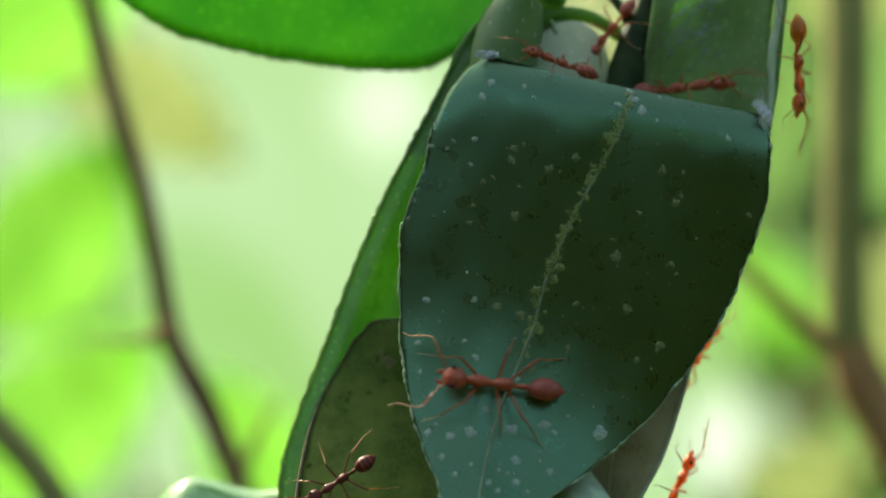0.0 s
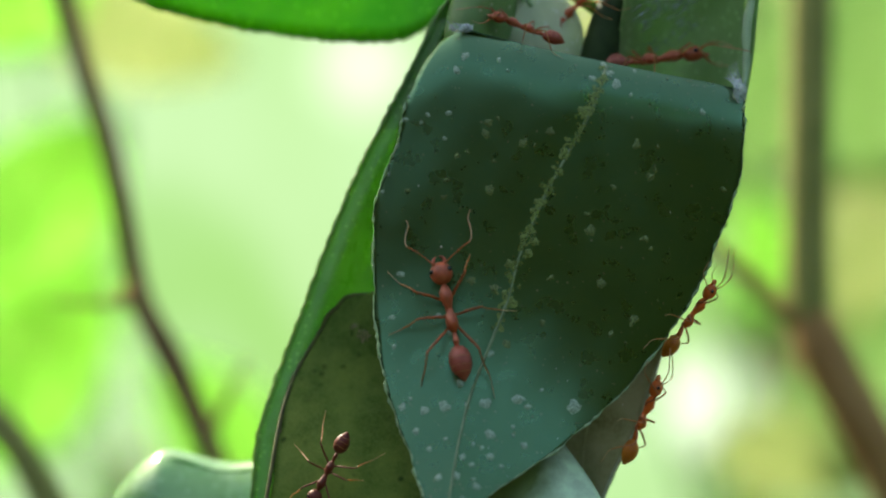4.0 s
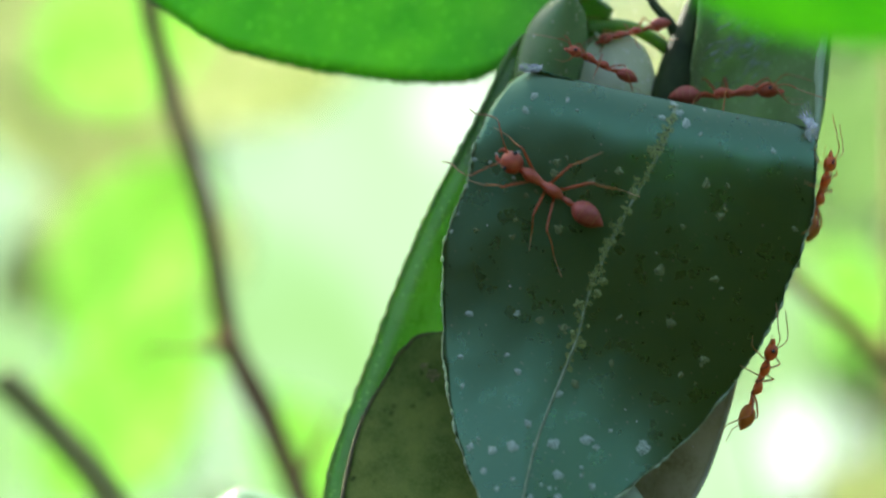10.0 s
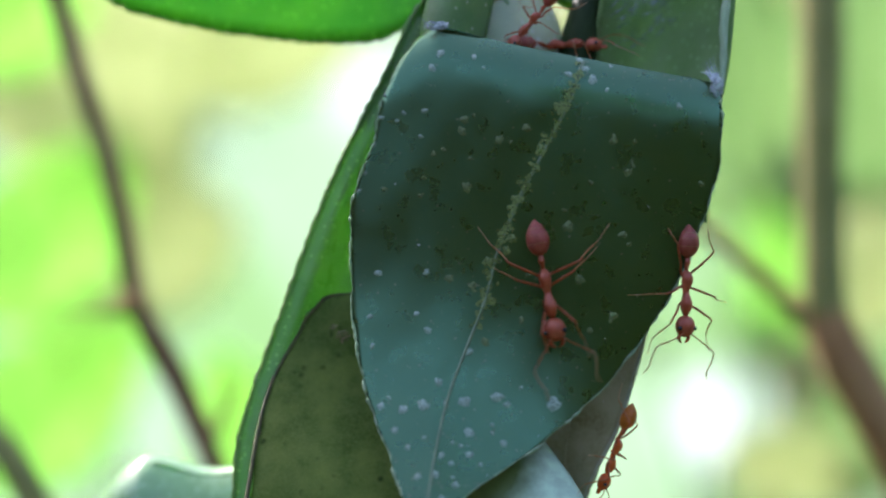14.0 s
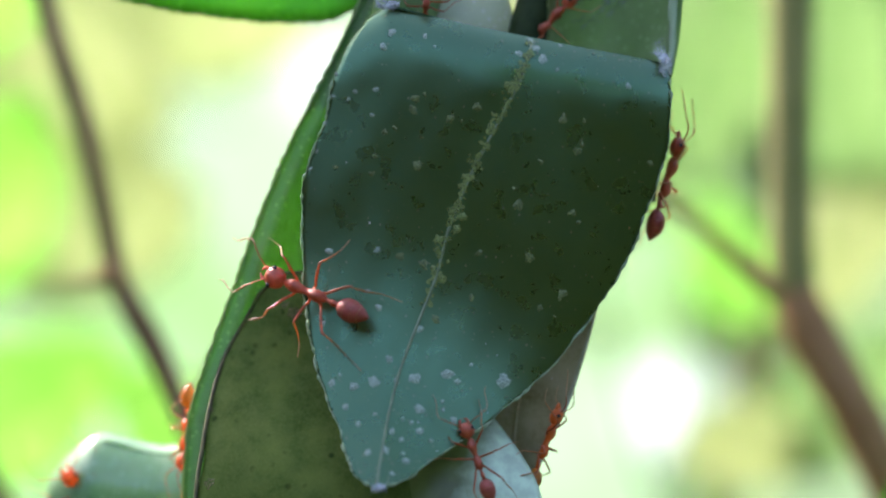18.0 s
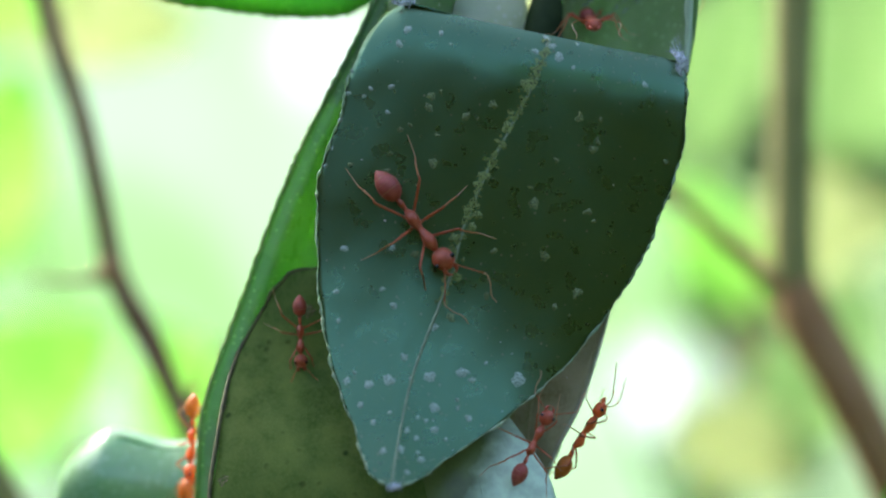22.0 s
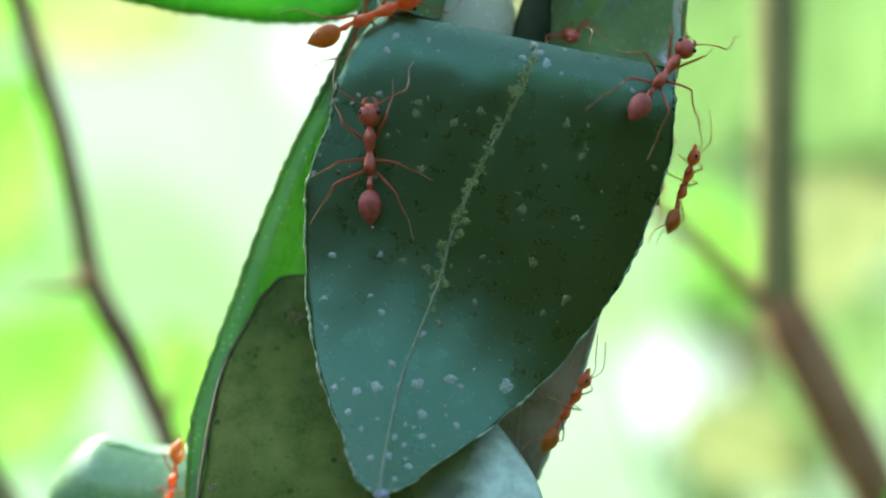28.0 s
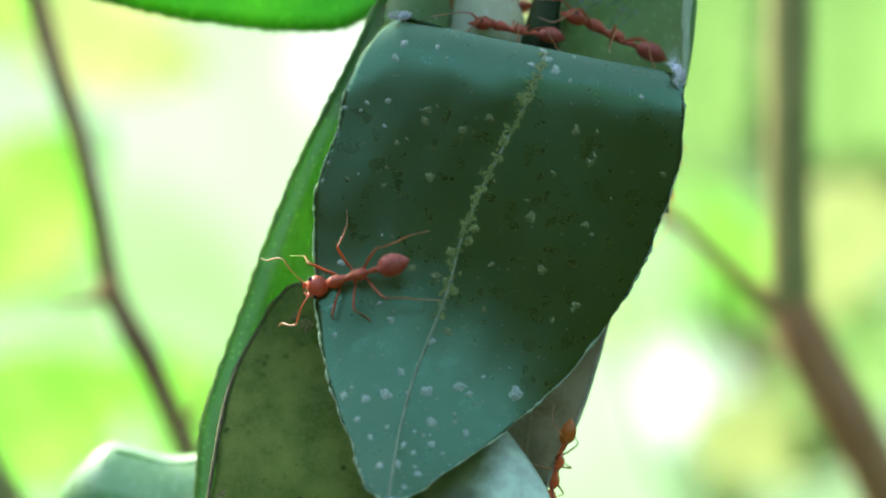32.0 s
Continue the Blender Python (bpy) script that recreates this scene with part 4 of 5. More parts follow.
def ant_pose(x, y, z, heading, lean=0.0, pitch=0.0, lift=0.0, scale=1.0):
    """The pose of an ant whose body lies at that place: heading in the upright plane that faces the camera (0 to the right, 90 up),
    lean: turned about its own length, pitch: its head towards the camera."""
    h = radians(heading)
    fwd, up = Vector((math.cos(h), 0, math.sin(h))), Vector((0, -1, 0))
    side = up.cross(fwd)
    m = Matrix((fwd, side, up)).transposed().to_4x4()
    m = m @ pose(0, 0, 0, lean, 0, 0) @ pose(0, 0, 0, 0, -pitch, 0)
    return Matrix.Translation((x * MM, y * MM, z * MM)) @ m

# ---- foliage in the distance ----
M_FAR = []
for nm, a, b, ta, tb, sh in (("far_lime", (0.12, 0.28, 0.03), (0.2, 0.36, 0.05), (0.4, 0.7, 0.2), (0.5, 0.8, 0.3), 0.75),
                             ("far_green", (0.06, 0.18, 0.04), (0.1, 0.25, 0.06), (0.42, 0.7, 0.32), (0.55, 0.82, 0.46), 0.75),
                             ("far_grey", (0.16, 0.24, 0.13), (0.24, 0.32, 0.18), (0.45, 0.52, 0.28), (0.58, 0.64, 0.4), 0.75),
                             ("far_shade", (0.13, 0.18, 0.08), (0.19, 0.25, 0.115), (0.38, 0.54, 0.28), (0.47, 0.63, 0.34), 0.7)):
    M_FAR.append(leaf_material(nm, a, b, ta, tb, sh, 0.5, 0.3, gland=200, blotch=25, relief=0.1))


def far_leaf(length, width, curl, material, parent):
    def f(u, v):
        w = width * math.sin(math.pi * v ** 0.8) ** 0.8 * 0.5 + 0.2
        s = 2 * u - 1
        return s * w, curl * length * (v * v) * 0.5 + abs(s) * w * 0.25, v * length
    return part("leaf", sheet(6, 12, f, 0.4), material, parent)


far_rng = random.Random(21)


def bush(name, x, y, z, spread, count, size, mats, label, tall=1.0):
    """A leafy shrub: a few twigs and many leaves."""
    thing = tagged(new(name), label, "shrub")
    thing.location = (x * MM, y * MM, z * MM)
    kinds = [far_leaf(size * q, size * q * 0.55, c, M_FAR[m], thing) for q, c, m in ((1, 0.3, mats[0]), (0.8, 0.5, mats[1]), (1.2, 0.2, mats[2]), (0.9, -0.2, mats[0]))]
    for k in range(5):
        a = 2 * math.pi * k / 5
        part("twig", tube([(0, 0, -spread * tall * 1.2), (spread * 0.2 * math.cos(a), spread * 0.2 * math.sin(a), -spread * 0.3), (spread * 0.7 * math.cos(a), spread * 0.5 * math.sin(a), spread * 0.7 * tall)], [size * 0.05, size * 0.03, size * 0.01], 6, 12), M_TWIG, thing)
    for k in range(count):
        ob = kinds[k] if k < 4 else new("leaf", kinds[k % 4].data)
        ob.parent = thing
        p = Vector((far_rng.gauss(0, 0.5) * spread, far_rng.gauss(0, 0.4) * spread, far_rng.gauss(0, 0.5) * spread * tall))
        ob.matrix_basis = pose(p.x * MM, p.y * MM, p.z * MM, far_rng.uniform(20, 150), far_rng.uniform(-60, 60), far_rng.uniform(-70, 70))
    return thing


SWAYING = []
sunlit = tagged(new("shrub"), "open sunlit shrub with broad lime and grey-green leaves", "shrub")
for side, foot in ((-1, -130), (1, 120)):
    part("trunk", tube([(foot, 640, -905), (foot + 15 * side, 620, -500), (foot - 8 * side, 590, -230), (foot, 560, -90)], [14, 11, 7, 4], 8, 20), M_TWIG, sunlit)


# its leaves: middle x, y, z, length, turn, tint, breadth; each hangs on a twig of its own
def branch_leaf(x, y, z, length, turn, tint, wide):
    x, z = x - 0.5 * length * math.sin(radians(turn)), z - 0.5 * length * math.cos(radians(turn))
    rest = pose(x * MM, y * MM, z * MM, 20, 0, 0) @ pose(0, 0, 0, 0, turn, 0)
    blade = far_leaf(length, length * wide, 0.25, M_FAR[tint], sunlit)
    blade.matrix_basis = rest
    part("midrib", tube([(0, -0.6, 0), (0, 0.08 * length - 0.6, length * 0.5), (0, 0.125 * length - 0.4, length * 0.98)], [0.9, 0.7, 0.2], 6, 10), M_ARCH, blade)
    foot = -130 if x < 0 else 120
    part("twig", tube([(foot, 575, -140), (lerp(foot, x, 0.5), lerp(575, y, 0.4) + 20, lerp(-140, z, 0.35)), (x, y + 8, z - 8), (x, y, z)], [3.2, 1.6, 0.9, 0.8], 6, 14), M_ARCH, sunlit)
    SWAYING.append((blade, rest))


for row in ((-136, 400, 76, 62, 60, 0, 0.7), (-108, 430, 60, 72, 110, 2, 0.55), (-134, 420, 10, 80, 35, 0, 0.6), (-132, 430, -52, 84, 50, 0, 0.6),
            (-76, 440, -60, 64, -30, 0, 0.6), (94, 430, 60, 84, 4, 3, 0.34), (96, 420, -6, 50, -20, 0, 0.5), (134, 430, 60, 84, -6, 3, 0.6), (134, 440, 0, 62, 20, 2, 0.6),
            (112, 430, -72, 58, 110, 2, 0.55), (140, 450, -50, 70, 30, 3, 0.6), (60, 470, 10, 44, -10, 2, 0.5)):
    branch_leaf(*row)
for row in ((250, 900, 120, 240, 14, 3, 0.65), (150, 930, 150, 210, -12, 3, 0.6)):
    branch_leaf(*row)

# a grey-green branch that the wind swings in and out of view
windy = tagged(new("swaying_branch"), "grey-green leafy branch swung about by the wind", "branch")
part("stem", tube([(-560, 1000, 270), (-400, 990, 210), (-280, 970, 140), (-190, 960, 90), (-120, 950, 60)], [8, 6, 4, 3, 1.5], 8, 24), M_TWIG, windy)
for x, y, z, length, turn, tint, wide in ((-250, 900, 110, 220, -60, 2, 0.65), (-120, 960, 150, 200, 70, 2, 0.6), (-230, 940, -10, 200, -110, 2, 0.6)):
    blade = far_leaf(length, length * wide, 0.25, M_FAR[tint], windy)
    blade.matrix_basis = pose((x - 0.5 * length * math.sin(radians(turn))) * MM, y * MM, (z - 0.5 * length * math.cos(radians(turn))) * MM, 20, 0, 0) @ pose(0, 0, 0, 0, turn, 0)
WIND = [(0, -260, 60), (6, -260, 70), (8.5, -220, 60), (10.2, -50, 10), (12, -30, 16), (14.5, 0, 0), (17, 10, 6), (19, -24, 14), (21, -76, 28), (22.5, -190, 50), (26, -280, 70), (32, -290, 76)]
bush("shrub", 200, 860, 20, 130, 24, 90, (2, 3, 2), "grey-green leafy shrub behind the forked stem")



# an unseen dark wall added behind the camera, and glowing woods far beyond the shrubs
def wall(name, radius, start, stop, low, high, wave, material, label):
    def f(u, v):
        a = radians(lerp(start, stop, u))
        top = high + wave * noise.noise((u * 9, 2.0, radius * 0.01))
        r = radius * (1 + 0.06 * noise.noise((u * 14, v * 5, 4.0)))
        return r * math.sin(a), r * math.cos(a), lerp(low, top, v)
    return tagged(part(name, sheet(48, 14, f, 20.0), material), label, "backdrop", kind="structure")


# never in view; added so the folded leaf reflects dark, self-shade in its colour
M_SURROUND = simple_material("dark_surround", (0.006, 0.013, 0.004), (0.02, 0.034, 0.01), 14, 0.9, 0.1, 0.9, 0.03, fine=60)
wall("dark_surround", 1700, 62, 298, -900, 620, 260, M_SURROUND, "unseen dark wall added behind the camera for dark reflections")
n = Nodes("glowing_woods")
# the wall emits its own brightness; tree tones and haze are painted in
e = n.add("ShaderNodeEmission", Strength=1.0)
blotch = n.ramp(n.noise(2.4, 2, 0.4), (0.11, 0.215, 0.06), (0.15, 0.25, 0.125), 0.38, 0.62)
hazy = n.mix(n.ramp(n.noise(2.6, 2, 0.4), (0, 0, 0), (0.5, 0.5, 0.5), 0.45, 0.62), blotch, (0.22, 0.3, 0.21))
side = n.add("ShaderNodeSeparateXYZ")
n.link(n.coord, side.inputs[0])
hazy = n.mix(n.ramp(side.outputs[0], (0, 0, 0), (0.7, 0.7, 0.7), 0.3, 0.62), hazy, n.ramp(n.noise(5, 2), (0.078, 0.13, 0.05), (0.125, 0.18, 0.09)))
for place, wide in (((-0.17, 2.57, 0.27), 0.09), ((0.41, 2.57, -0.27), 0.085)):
    # sky gaps between the trees, painted as bright round spots on the wall
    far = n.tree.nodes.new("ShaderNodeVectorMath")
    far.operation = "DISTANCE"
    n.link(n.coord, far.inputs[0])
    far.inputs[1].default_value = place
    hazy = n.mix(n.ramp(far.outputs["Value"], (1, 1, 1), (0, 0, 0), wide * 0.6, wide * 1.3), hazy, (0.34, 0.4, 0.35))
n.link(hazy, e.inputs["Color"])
wall("woods", 2600, -60, 60, -950, 1300, 200, n.end(e.outputs[0]), "glowing backdrop wall painted as hazy woods in the distance")

# ground
bm = bmesh.new()
bmesh.ops.create_grid(bm, x_segments=24, y_segments=24, size=400000)
for v in bm.verts:
    v.co.z = -900 + 30 * noise.noise(v.co * 0.0006)
tagged(part("ground", bm, M_GROUND), "grassy ground far below the branch", "ground", kind="structure")


# ---- where the ants go: seconds, x, z, heading (0 to the right, 90 up), and off the folded leaf's face also y, lean, pitch ----
# ants labelled orange carry painted backlight in their shell colour
ANTS = []
ANTS.append(('large red-orange weaver ant patrolling the folded leaf', 0.94, M_GASTER, [
    (0, 0.3, -6.4, 175), (0.5, -3.1, -5.2, 160), (1, -2, -4.7, 114), (1.5, -1.4, -3.9, 104), (2, -1.2, -3.9, 102), (2.5, -1.3, -3.7, 102), (3, -1.1, -3.8, 103), (3.5, -1, -4, 105),
    (5.5, -1.6, -4.1, 80), (6, 0.9, -3.7, 59), (6.4, 10.8, 5.6, 52), (6.7, 11.4, 8.5, 78), (7, 8.6, 6.7, 174), (7.3, 3.1, 4.2, 196), (7.6, -0.2, 3.4, 196), (8, 1.4, 1.3, 248),
    (8.3, 1.8, -0.9, 256), (8.7, 8.1, -8.4, 287), (9, 6.4, -5.4, 250), (9.5, 3.9, 0.2, 149), (10, 0.7, 6.7, 146), (10.3, 1.5, 7.1, 157), (10.7, -2.9, 5.6, 190), (11, -1.5, 3.6, 205),
    (11.5, -3.1, 2, 212), (12, -3.7, 1, 214), (12.3, -4.9, -1.6, 232), (12.8, -3.2, 2.5, 261), (13, -1.6, 2.5, 289), (13.3, 2, 1.9, 321), (14, 6, -1.5, 281), (14.5, 2.5, -1.7, 216),
    (15.5, 0.5, -3.4, 160), (16.5, -2.3, -3.9, 108), (17, -2.6, -4.3, 100), (17.7, -4.5, -3.9, 131), (18, -5.2, -3.8, 158, -3.2, 0, -22), (18.5, -5, -4.1, 176, -3.1, 0, -22), (19, -2.4, -3.9, 194, -3.6, 0, -34), (19.5, -3.1, -3.5, 170),
    (20, -3.4, -2.7, 149), (20.3, -3.2, -3.1, 185), (21, -0.5, -0.1, 291), (21.5, -0.3, 0.6, 311), (22, -0.1, 0.7, 308), (22.2, 2.7, -4.3, 308), (22.8, -1.5, -3.9, 217), (23, -2.1, -3.7, 188, -3.2, 0, -18),
    (23.6, -3.3, -3.2, 180, -3.2, 0, -18), (24, -4.6, -4.0, 198, -3.6, 0, -30), (24.5, -2.8, -3.3, 115), (25.5, -0.6, -4.2, 80), (26.5, 1.6, -4.7, 45), (26.8, 0.2, -4.3, 93), (27, -1, -4.4, 117), (27.5, -1.4, -4.5, 123),
    (27.9, -1.8, 1.1, 96), (28, -2, 4.6, 91), (28.3, -1.6, 2.4, 112), (28.7, -0.8, -0.9, 160), (29, -0.6, -1.2, 166), (29.5, -3.3, -0.8, 171), (30, -3.8, -1.1, 188, -3.1, 0, -20), (31, -3.8, -1.2, 188, -3.1, 0, -20),
    (31.5, -3.8, -1.5, 191, -3.2, 0, -24), (32, -3.4, -1.8, 197, -3.3, 0, -28),
]))
ANTS.append(('red-orange weaver ant moving along the fold and margin', 0.87, M_GASTER, [
    (0, 11.7, 13.2, 8, 3.4, -75), (1, 11.7, 13.1, 8, 3.4, -75), (2, 11.8, 13.2, 8, 3.4, -75), (3, 11.5, 13.2, 8, 3.4, -75), (5.5, 12.3, 13.6, 8, 3.4, -80), (6, 13.1, 13.4, 10, 3.4, -80), (7, 13.5, 13.8, 5, 3.2, -80), (8, 11.2, 13.7, 10, 3.2, -80),
    (9, 11, 13.6, 8, 3.2, -80), (10, 11.6, 13.6, -5, 2.6, -70, 10), (10.3, 13.2, 13.7, -8, 1.6, -80), (11, 13.3, 12.8, -12, 1.6, -80), (11.5, 14, 10.9, -35, -0.8, -50), (12, 17.0, 7.5, -58, -1.4, -55), (12.3, 17.5, 6.2, -90, -1.2, -25), (12.8, 13.1, 2, -104),
    (13, 13.9, -0.3, -90), (13.3, 14, -2.2, -92, -1.5, -15), (14, 14.9, -1.5, -92, -1.5, -25), (14.5, 15, -2.9, -115, 0.8, -40), (15.2, 13, -5.9, -110, 4, -70), (15.8, 10.7, -5.3, 0, 6.5, -30), (16.5, 11.7, -7.2, 25, 4, 40), (17, 12.9, -5, 20, 3.6, 40),
    (17.2, 15.9, -3.6, 70, 2.5, 68), (17.4, 15.9, -1.9, 72, 2.3, 72), (17.6, 16.2, -0.7, 70, 2.2, 75), (17.8, 16.4, 1.3, 72, 2.2, 75), (18, 17.3, 3.1, 74, 2, 75), (18.5, 17.5, 4, 76, 2.2, 75), (19, 17.5, 4.1, 76, 2, 75), (19.4, 17.7, 3.6, 160, 2.5, 75),
    (20, 16.9, 1.3, 245, 2.5, -60), (20.3, 15.6, -1.6, 240, 3, -60), (21, 14.3, -3.4, 240, 5.5, -60), (22, 10.2, -2.6, 240, 6.5, -60), (32, 7.9, 0.6, 240, 6.5, -60),
]))
ANTS.append(('amber-bellied weaver ant climbing the leaf margin', 0.7, M_AMBER, [
    (0, 13.9, -5, 60, 6.5, 70), (1.4, 13.8, -4.7, 60, 6, 70), (2, 13.9, -3.8, 55, -0.4, 70), (3, 14.1, -3.9, 55, -0.4, 70), (3.5, 14.2, -3.9, 55, -0.4, 70), (5.5, 13.8, -4.2, 60, -0.4, 70), (6, 13.9, -4.5, 62, -0.4, 70), (7, 14.1, -3.5, 60, -0.4, 70),
    (8, 15.5, 0, 65, -0.4, 70), (9, 15.3, 0, 65, -0.4, 70), (9.5, 15.7, 1.4, 66, -0.4, 70), (10, 17.7, 6.5, 75, -0.4, 75), (10.3, 19.3, 9.1, 95, -0.4, 75), (10.7, 16.5, 7.8, 90, -0.4, 75), (11, 18.4, 7.8, 90, 4.5, 75), (11.6, 13, 7.5, 100, 6.5, 75),
    (22.2, 13.7, 3.2, 100, 6.5, 75), (23, 18, 5.1, 110, 0.6, 70), (23.2, 17.7, 4.2, 150, 0.8, 50), (23.4, 17.4, 2.7, 210, 0.8, 0), (23.6, 16.9, 1.3, 245, 0.4, -50), (23.8, 16.5, 0.9, 250, 0, -70), (24, 16.6, 0.45, 262, 0.6, -65), (24.2, 15.9, -0.2, 255, 0.7, -70),
    (24.4, 14.6, -3, 246, -0.4, -70), (24.5, 14.7, -4, 245, -0.4, -70), (25.1, 11, -7.6, 200, 6.5, -20), (25.9, 10, -8.5, 60, 6.5, 40), (26.5, 13, -8.4, 63, -1, 70), (27, 13, -8.6, 58, -1, 70), (27.5, 12.7, -9.3, 60, -0.6, 70), (27.9, 16, -1.6, 65, -0.4, 70),
    (28, 18, 3.1, 72, -0.4, 70), (28.3, 16.5, 1.3, 100, 1, 70), (28.5, 15.6, 1.1, 100, 3, 70), (28.9, 13.6, 0, 100, 6.5, 70), (29.3, 10.4, 0, 100, 6.5, 70), (32, 10.2, -0.2, 100, 6.5, 70),
]))
ANTS.append(('amber-bellied weaver ant below the leaf margin', 0.72, M_AMBER, [
    (0, 12.2, -13.8, 65, 4, 70), (1, 11.6, -11.4, 65, -0.4, 70), (2, 11.4, -11.2, 70, -0.4, 70), (3, 11.7, -9.9, 68, -0.4, 70), (3.5, 11.5, -10.1, 68, -0.4, 70), (5.5, 10.2, -12.6, 70, -0.4, 70), (6, 9.7, -13.3, 100, -0.4, 70), (7, 9.5, -12.1, 160, -0.4, 60),
    (8, 9.7, -12, 145, -0.4, 60), (9, 10.1, -11.3, 150, -0.4, 60), (9.5, 12.2, -9.5, 65, -0.4, 70), (10, 14, -5.4, 70, -0.4, 70), (10.3, 14.2, -7, 60, -0.4, 70, 30), (10.7, 10.5, -8.4, 65, -0.4, 70), (11, 11.6, -10, 240, -0.4, -70), (11.5, 11.3, -10.7, 245, -0.4, -70),
    (12, 10.9, -11.8, 240, -0.4, -70), (12.8, 10.7, -10.4, 240, -0.4, -70), (13, 11.1, -12, 245, -0.4, -70), (13.3, 11.7, -12.3, 245, -0.4, -70), (14, 10.9, -12.1, 250, -0.4, -70), (14.5, 11.1, -12, 250, -0.4, -70), (15.6, 8.1, -8.3, 250, 6.5, -70), (17.4, 8.3, -12.2, 70, 6.5, 70),
    (18, 9.5, -13.8, 70, -0.4, 70), (18.6, 6.6, -11.3, 70, 6.5, 70), (20.2, 4.3, -6.3, 40, 6.5, 70), (21, 10.2, -13.2, 40, -0.4, 70), (22, 10.9, -13.3, 58, -0.4, 70), (22.6, 11.8, -10.2, 120, -0.4, 70), (23, 10.7, -9.6, 200, 3.2, 60), (23.4, 11.5, -9.2, 218, 2, 0),
    (23.6, 10.7, -12.2, 243, -0.4, -70), (23.8, 10.8, -12.6, 243, -0.4, -70), (24, 10.5, -13.8, 245, -0.4, -70), (24.2, 9.8, -14.7, 245, -0.4, -70), (24.5, 8.8, -15.4, 245, -0.4, -70), (25.2, 7.9, -10.7, 160, 6.5, -70), (26.2, 7.3, -11.6, 60, 6.5, 70), (27, 9.5, -13.5, 60, -0.4, 70),
    (28, 10.7, -11.1, 60, -0.4, 70), (28.3, 11.9, -7.9, 62, -0.4, 70), (28.8, 11, -6.2, 62, 6.5, 70), (30.7, 8.9, -5.8, 200, 6.5, -70), (31.3, 10.6, -11.1, 250, -0.4, -70), (31.6, 9.8, -12.9, 255, -0.4, -70), (32, 9.7, -13.8, 255, -0.4, -70),
]))
ANTS.append(('small red weaver ant on the pale curled leaf', 0.62, M_GASTER, [
    (0, 4.1, 14.7, 160, 1, 75), (1, 3.4, 14.9, 155, 1, 75), (2, 3.2, 15.1, 160, 1, 75), (3, 3.4, 15.2, 160, 1, 75), (5.5, 4, 15.2, 160, 1, 75), (6, 4.6, 14.6, 160, 1, 75), (7, 4.6, 14.7, 165, 1, 75), (8, 4.5, 14.7, 163, 1, 75),
    (9, 4, 14.9, 180, 1, 70, 35), (10, 3.9, 15.4, 190, 1, 70, 35), (10.3, 4.8, 15.9, 200, 1, 75), (11, 4.4, 15, 165, 1, 75), (12, 3.7, 15.2, 140, 1, 70), (13, 5.4, 14.4, 170, 1, 60, 30), (14, 5.1, 15.5, 230, 1, 50), (14.5, 4.4, 14.8, 230, 2, 50),
    (16.5, 4.7, 16, 230, 6.5, 50), (32, 5.5, 15.9, 200, 7, 50),
]))
ANTS.append(('small red weaver ant on the dark stalk', 0.6, M_GASTER, [
    (0, 7.1, 17.2, 232, 3.5, 40), (1, 7, 17.2, 225, 3.5, 40), (2, 6.9, 17.2, 230, 3.5, 40), (3, 6.7, 17.2, 228, 3.5, 40), (7, 6.9, 17.2, 215, 3.5, 50), (8, 7.5, 17.5, 205, 3.5, 60), (9, 7, 18.1, 180, 3.5, 70), (10, 5.7, 18, 195, 3.5, 70),
    (11, 5.2, 16.9, 200, 3.5, 60), (12, 5.6, 18.7, 200, 3.5, 60), (14, 6, 19, 120, 3.5, 40), (32, 7.6, 19.1, 120, 3.5, 40),
]))
ANTS.append(('red weaver ant peering out over the fold', 0.75, M_GASTER, [
    (0, 10.1, 6.7, 0, 5, -70), (9, 13.4, 7.7, 0, 5, -70), (12.3, 8.1, 8, 0, 5, -70), (12.7, 7.4, 11.7, 0, 4.2, -70), (13, 7.3, 14, 0, 3.6, -70), (14, 6.9, 14.1, 0, 3, -70), (14.5, 7.4, 13.5, 0, 3, -70), (17, 8.4, 13.9, 0, 3, -70),
    (18, 9.1, 13.8, 20, 3, -60, 30), (19, 8.9, 13.9, 10, 3, -70, 20), (20, 10.8, 13.5, 5, 3, -80), (21, 11.9, 13.4, 8, 3, -80), (21.6, 11.3, 13.8, -30, 2.6, -60, 40), (22, 11.3, 14.3, -90, 3.4, 0, 76), (23, 11.3, 14.5, -90, 3.4, 0, 76), (24, 11.2, 14.6, -90, 3.4, 0, 76),
    (24.5, 11.5, 14.5, -90, 3.4, 0, 76), (26.5, 9, 13.9, -130, 4.2, 0, 75), (27, 9.5, 14, -130, 4.2, 0, 75), (28, 10.5, 13.9, -70, 4.2, 0, 78), (29, 10.2, 13.3, -20, 3.4, -40, 20), (30, 9.8, 13.8, 160, 3, 80), (31, 9.3, 14, 165, 3, 80), (32, 6.8, 14.3, 170, 2.2, 80),
]))
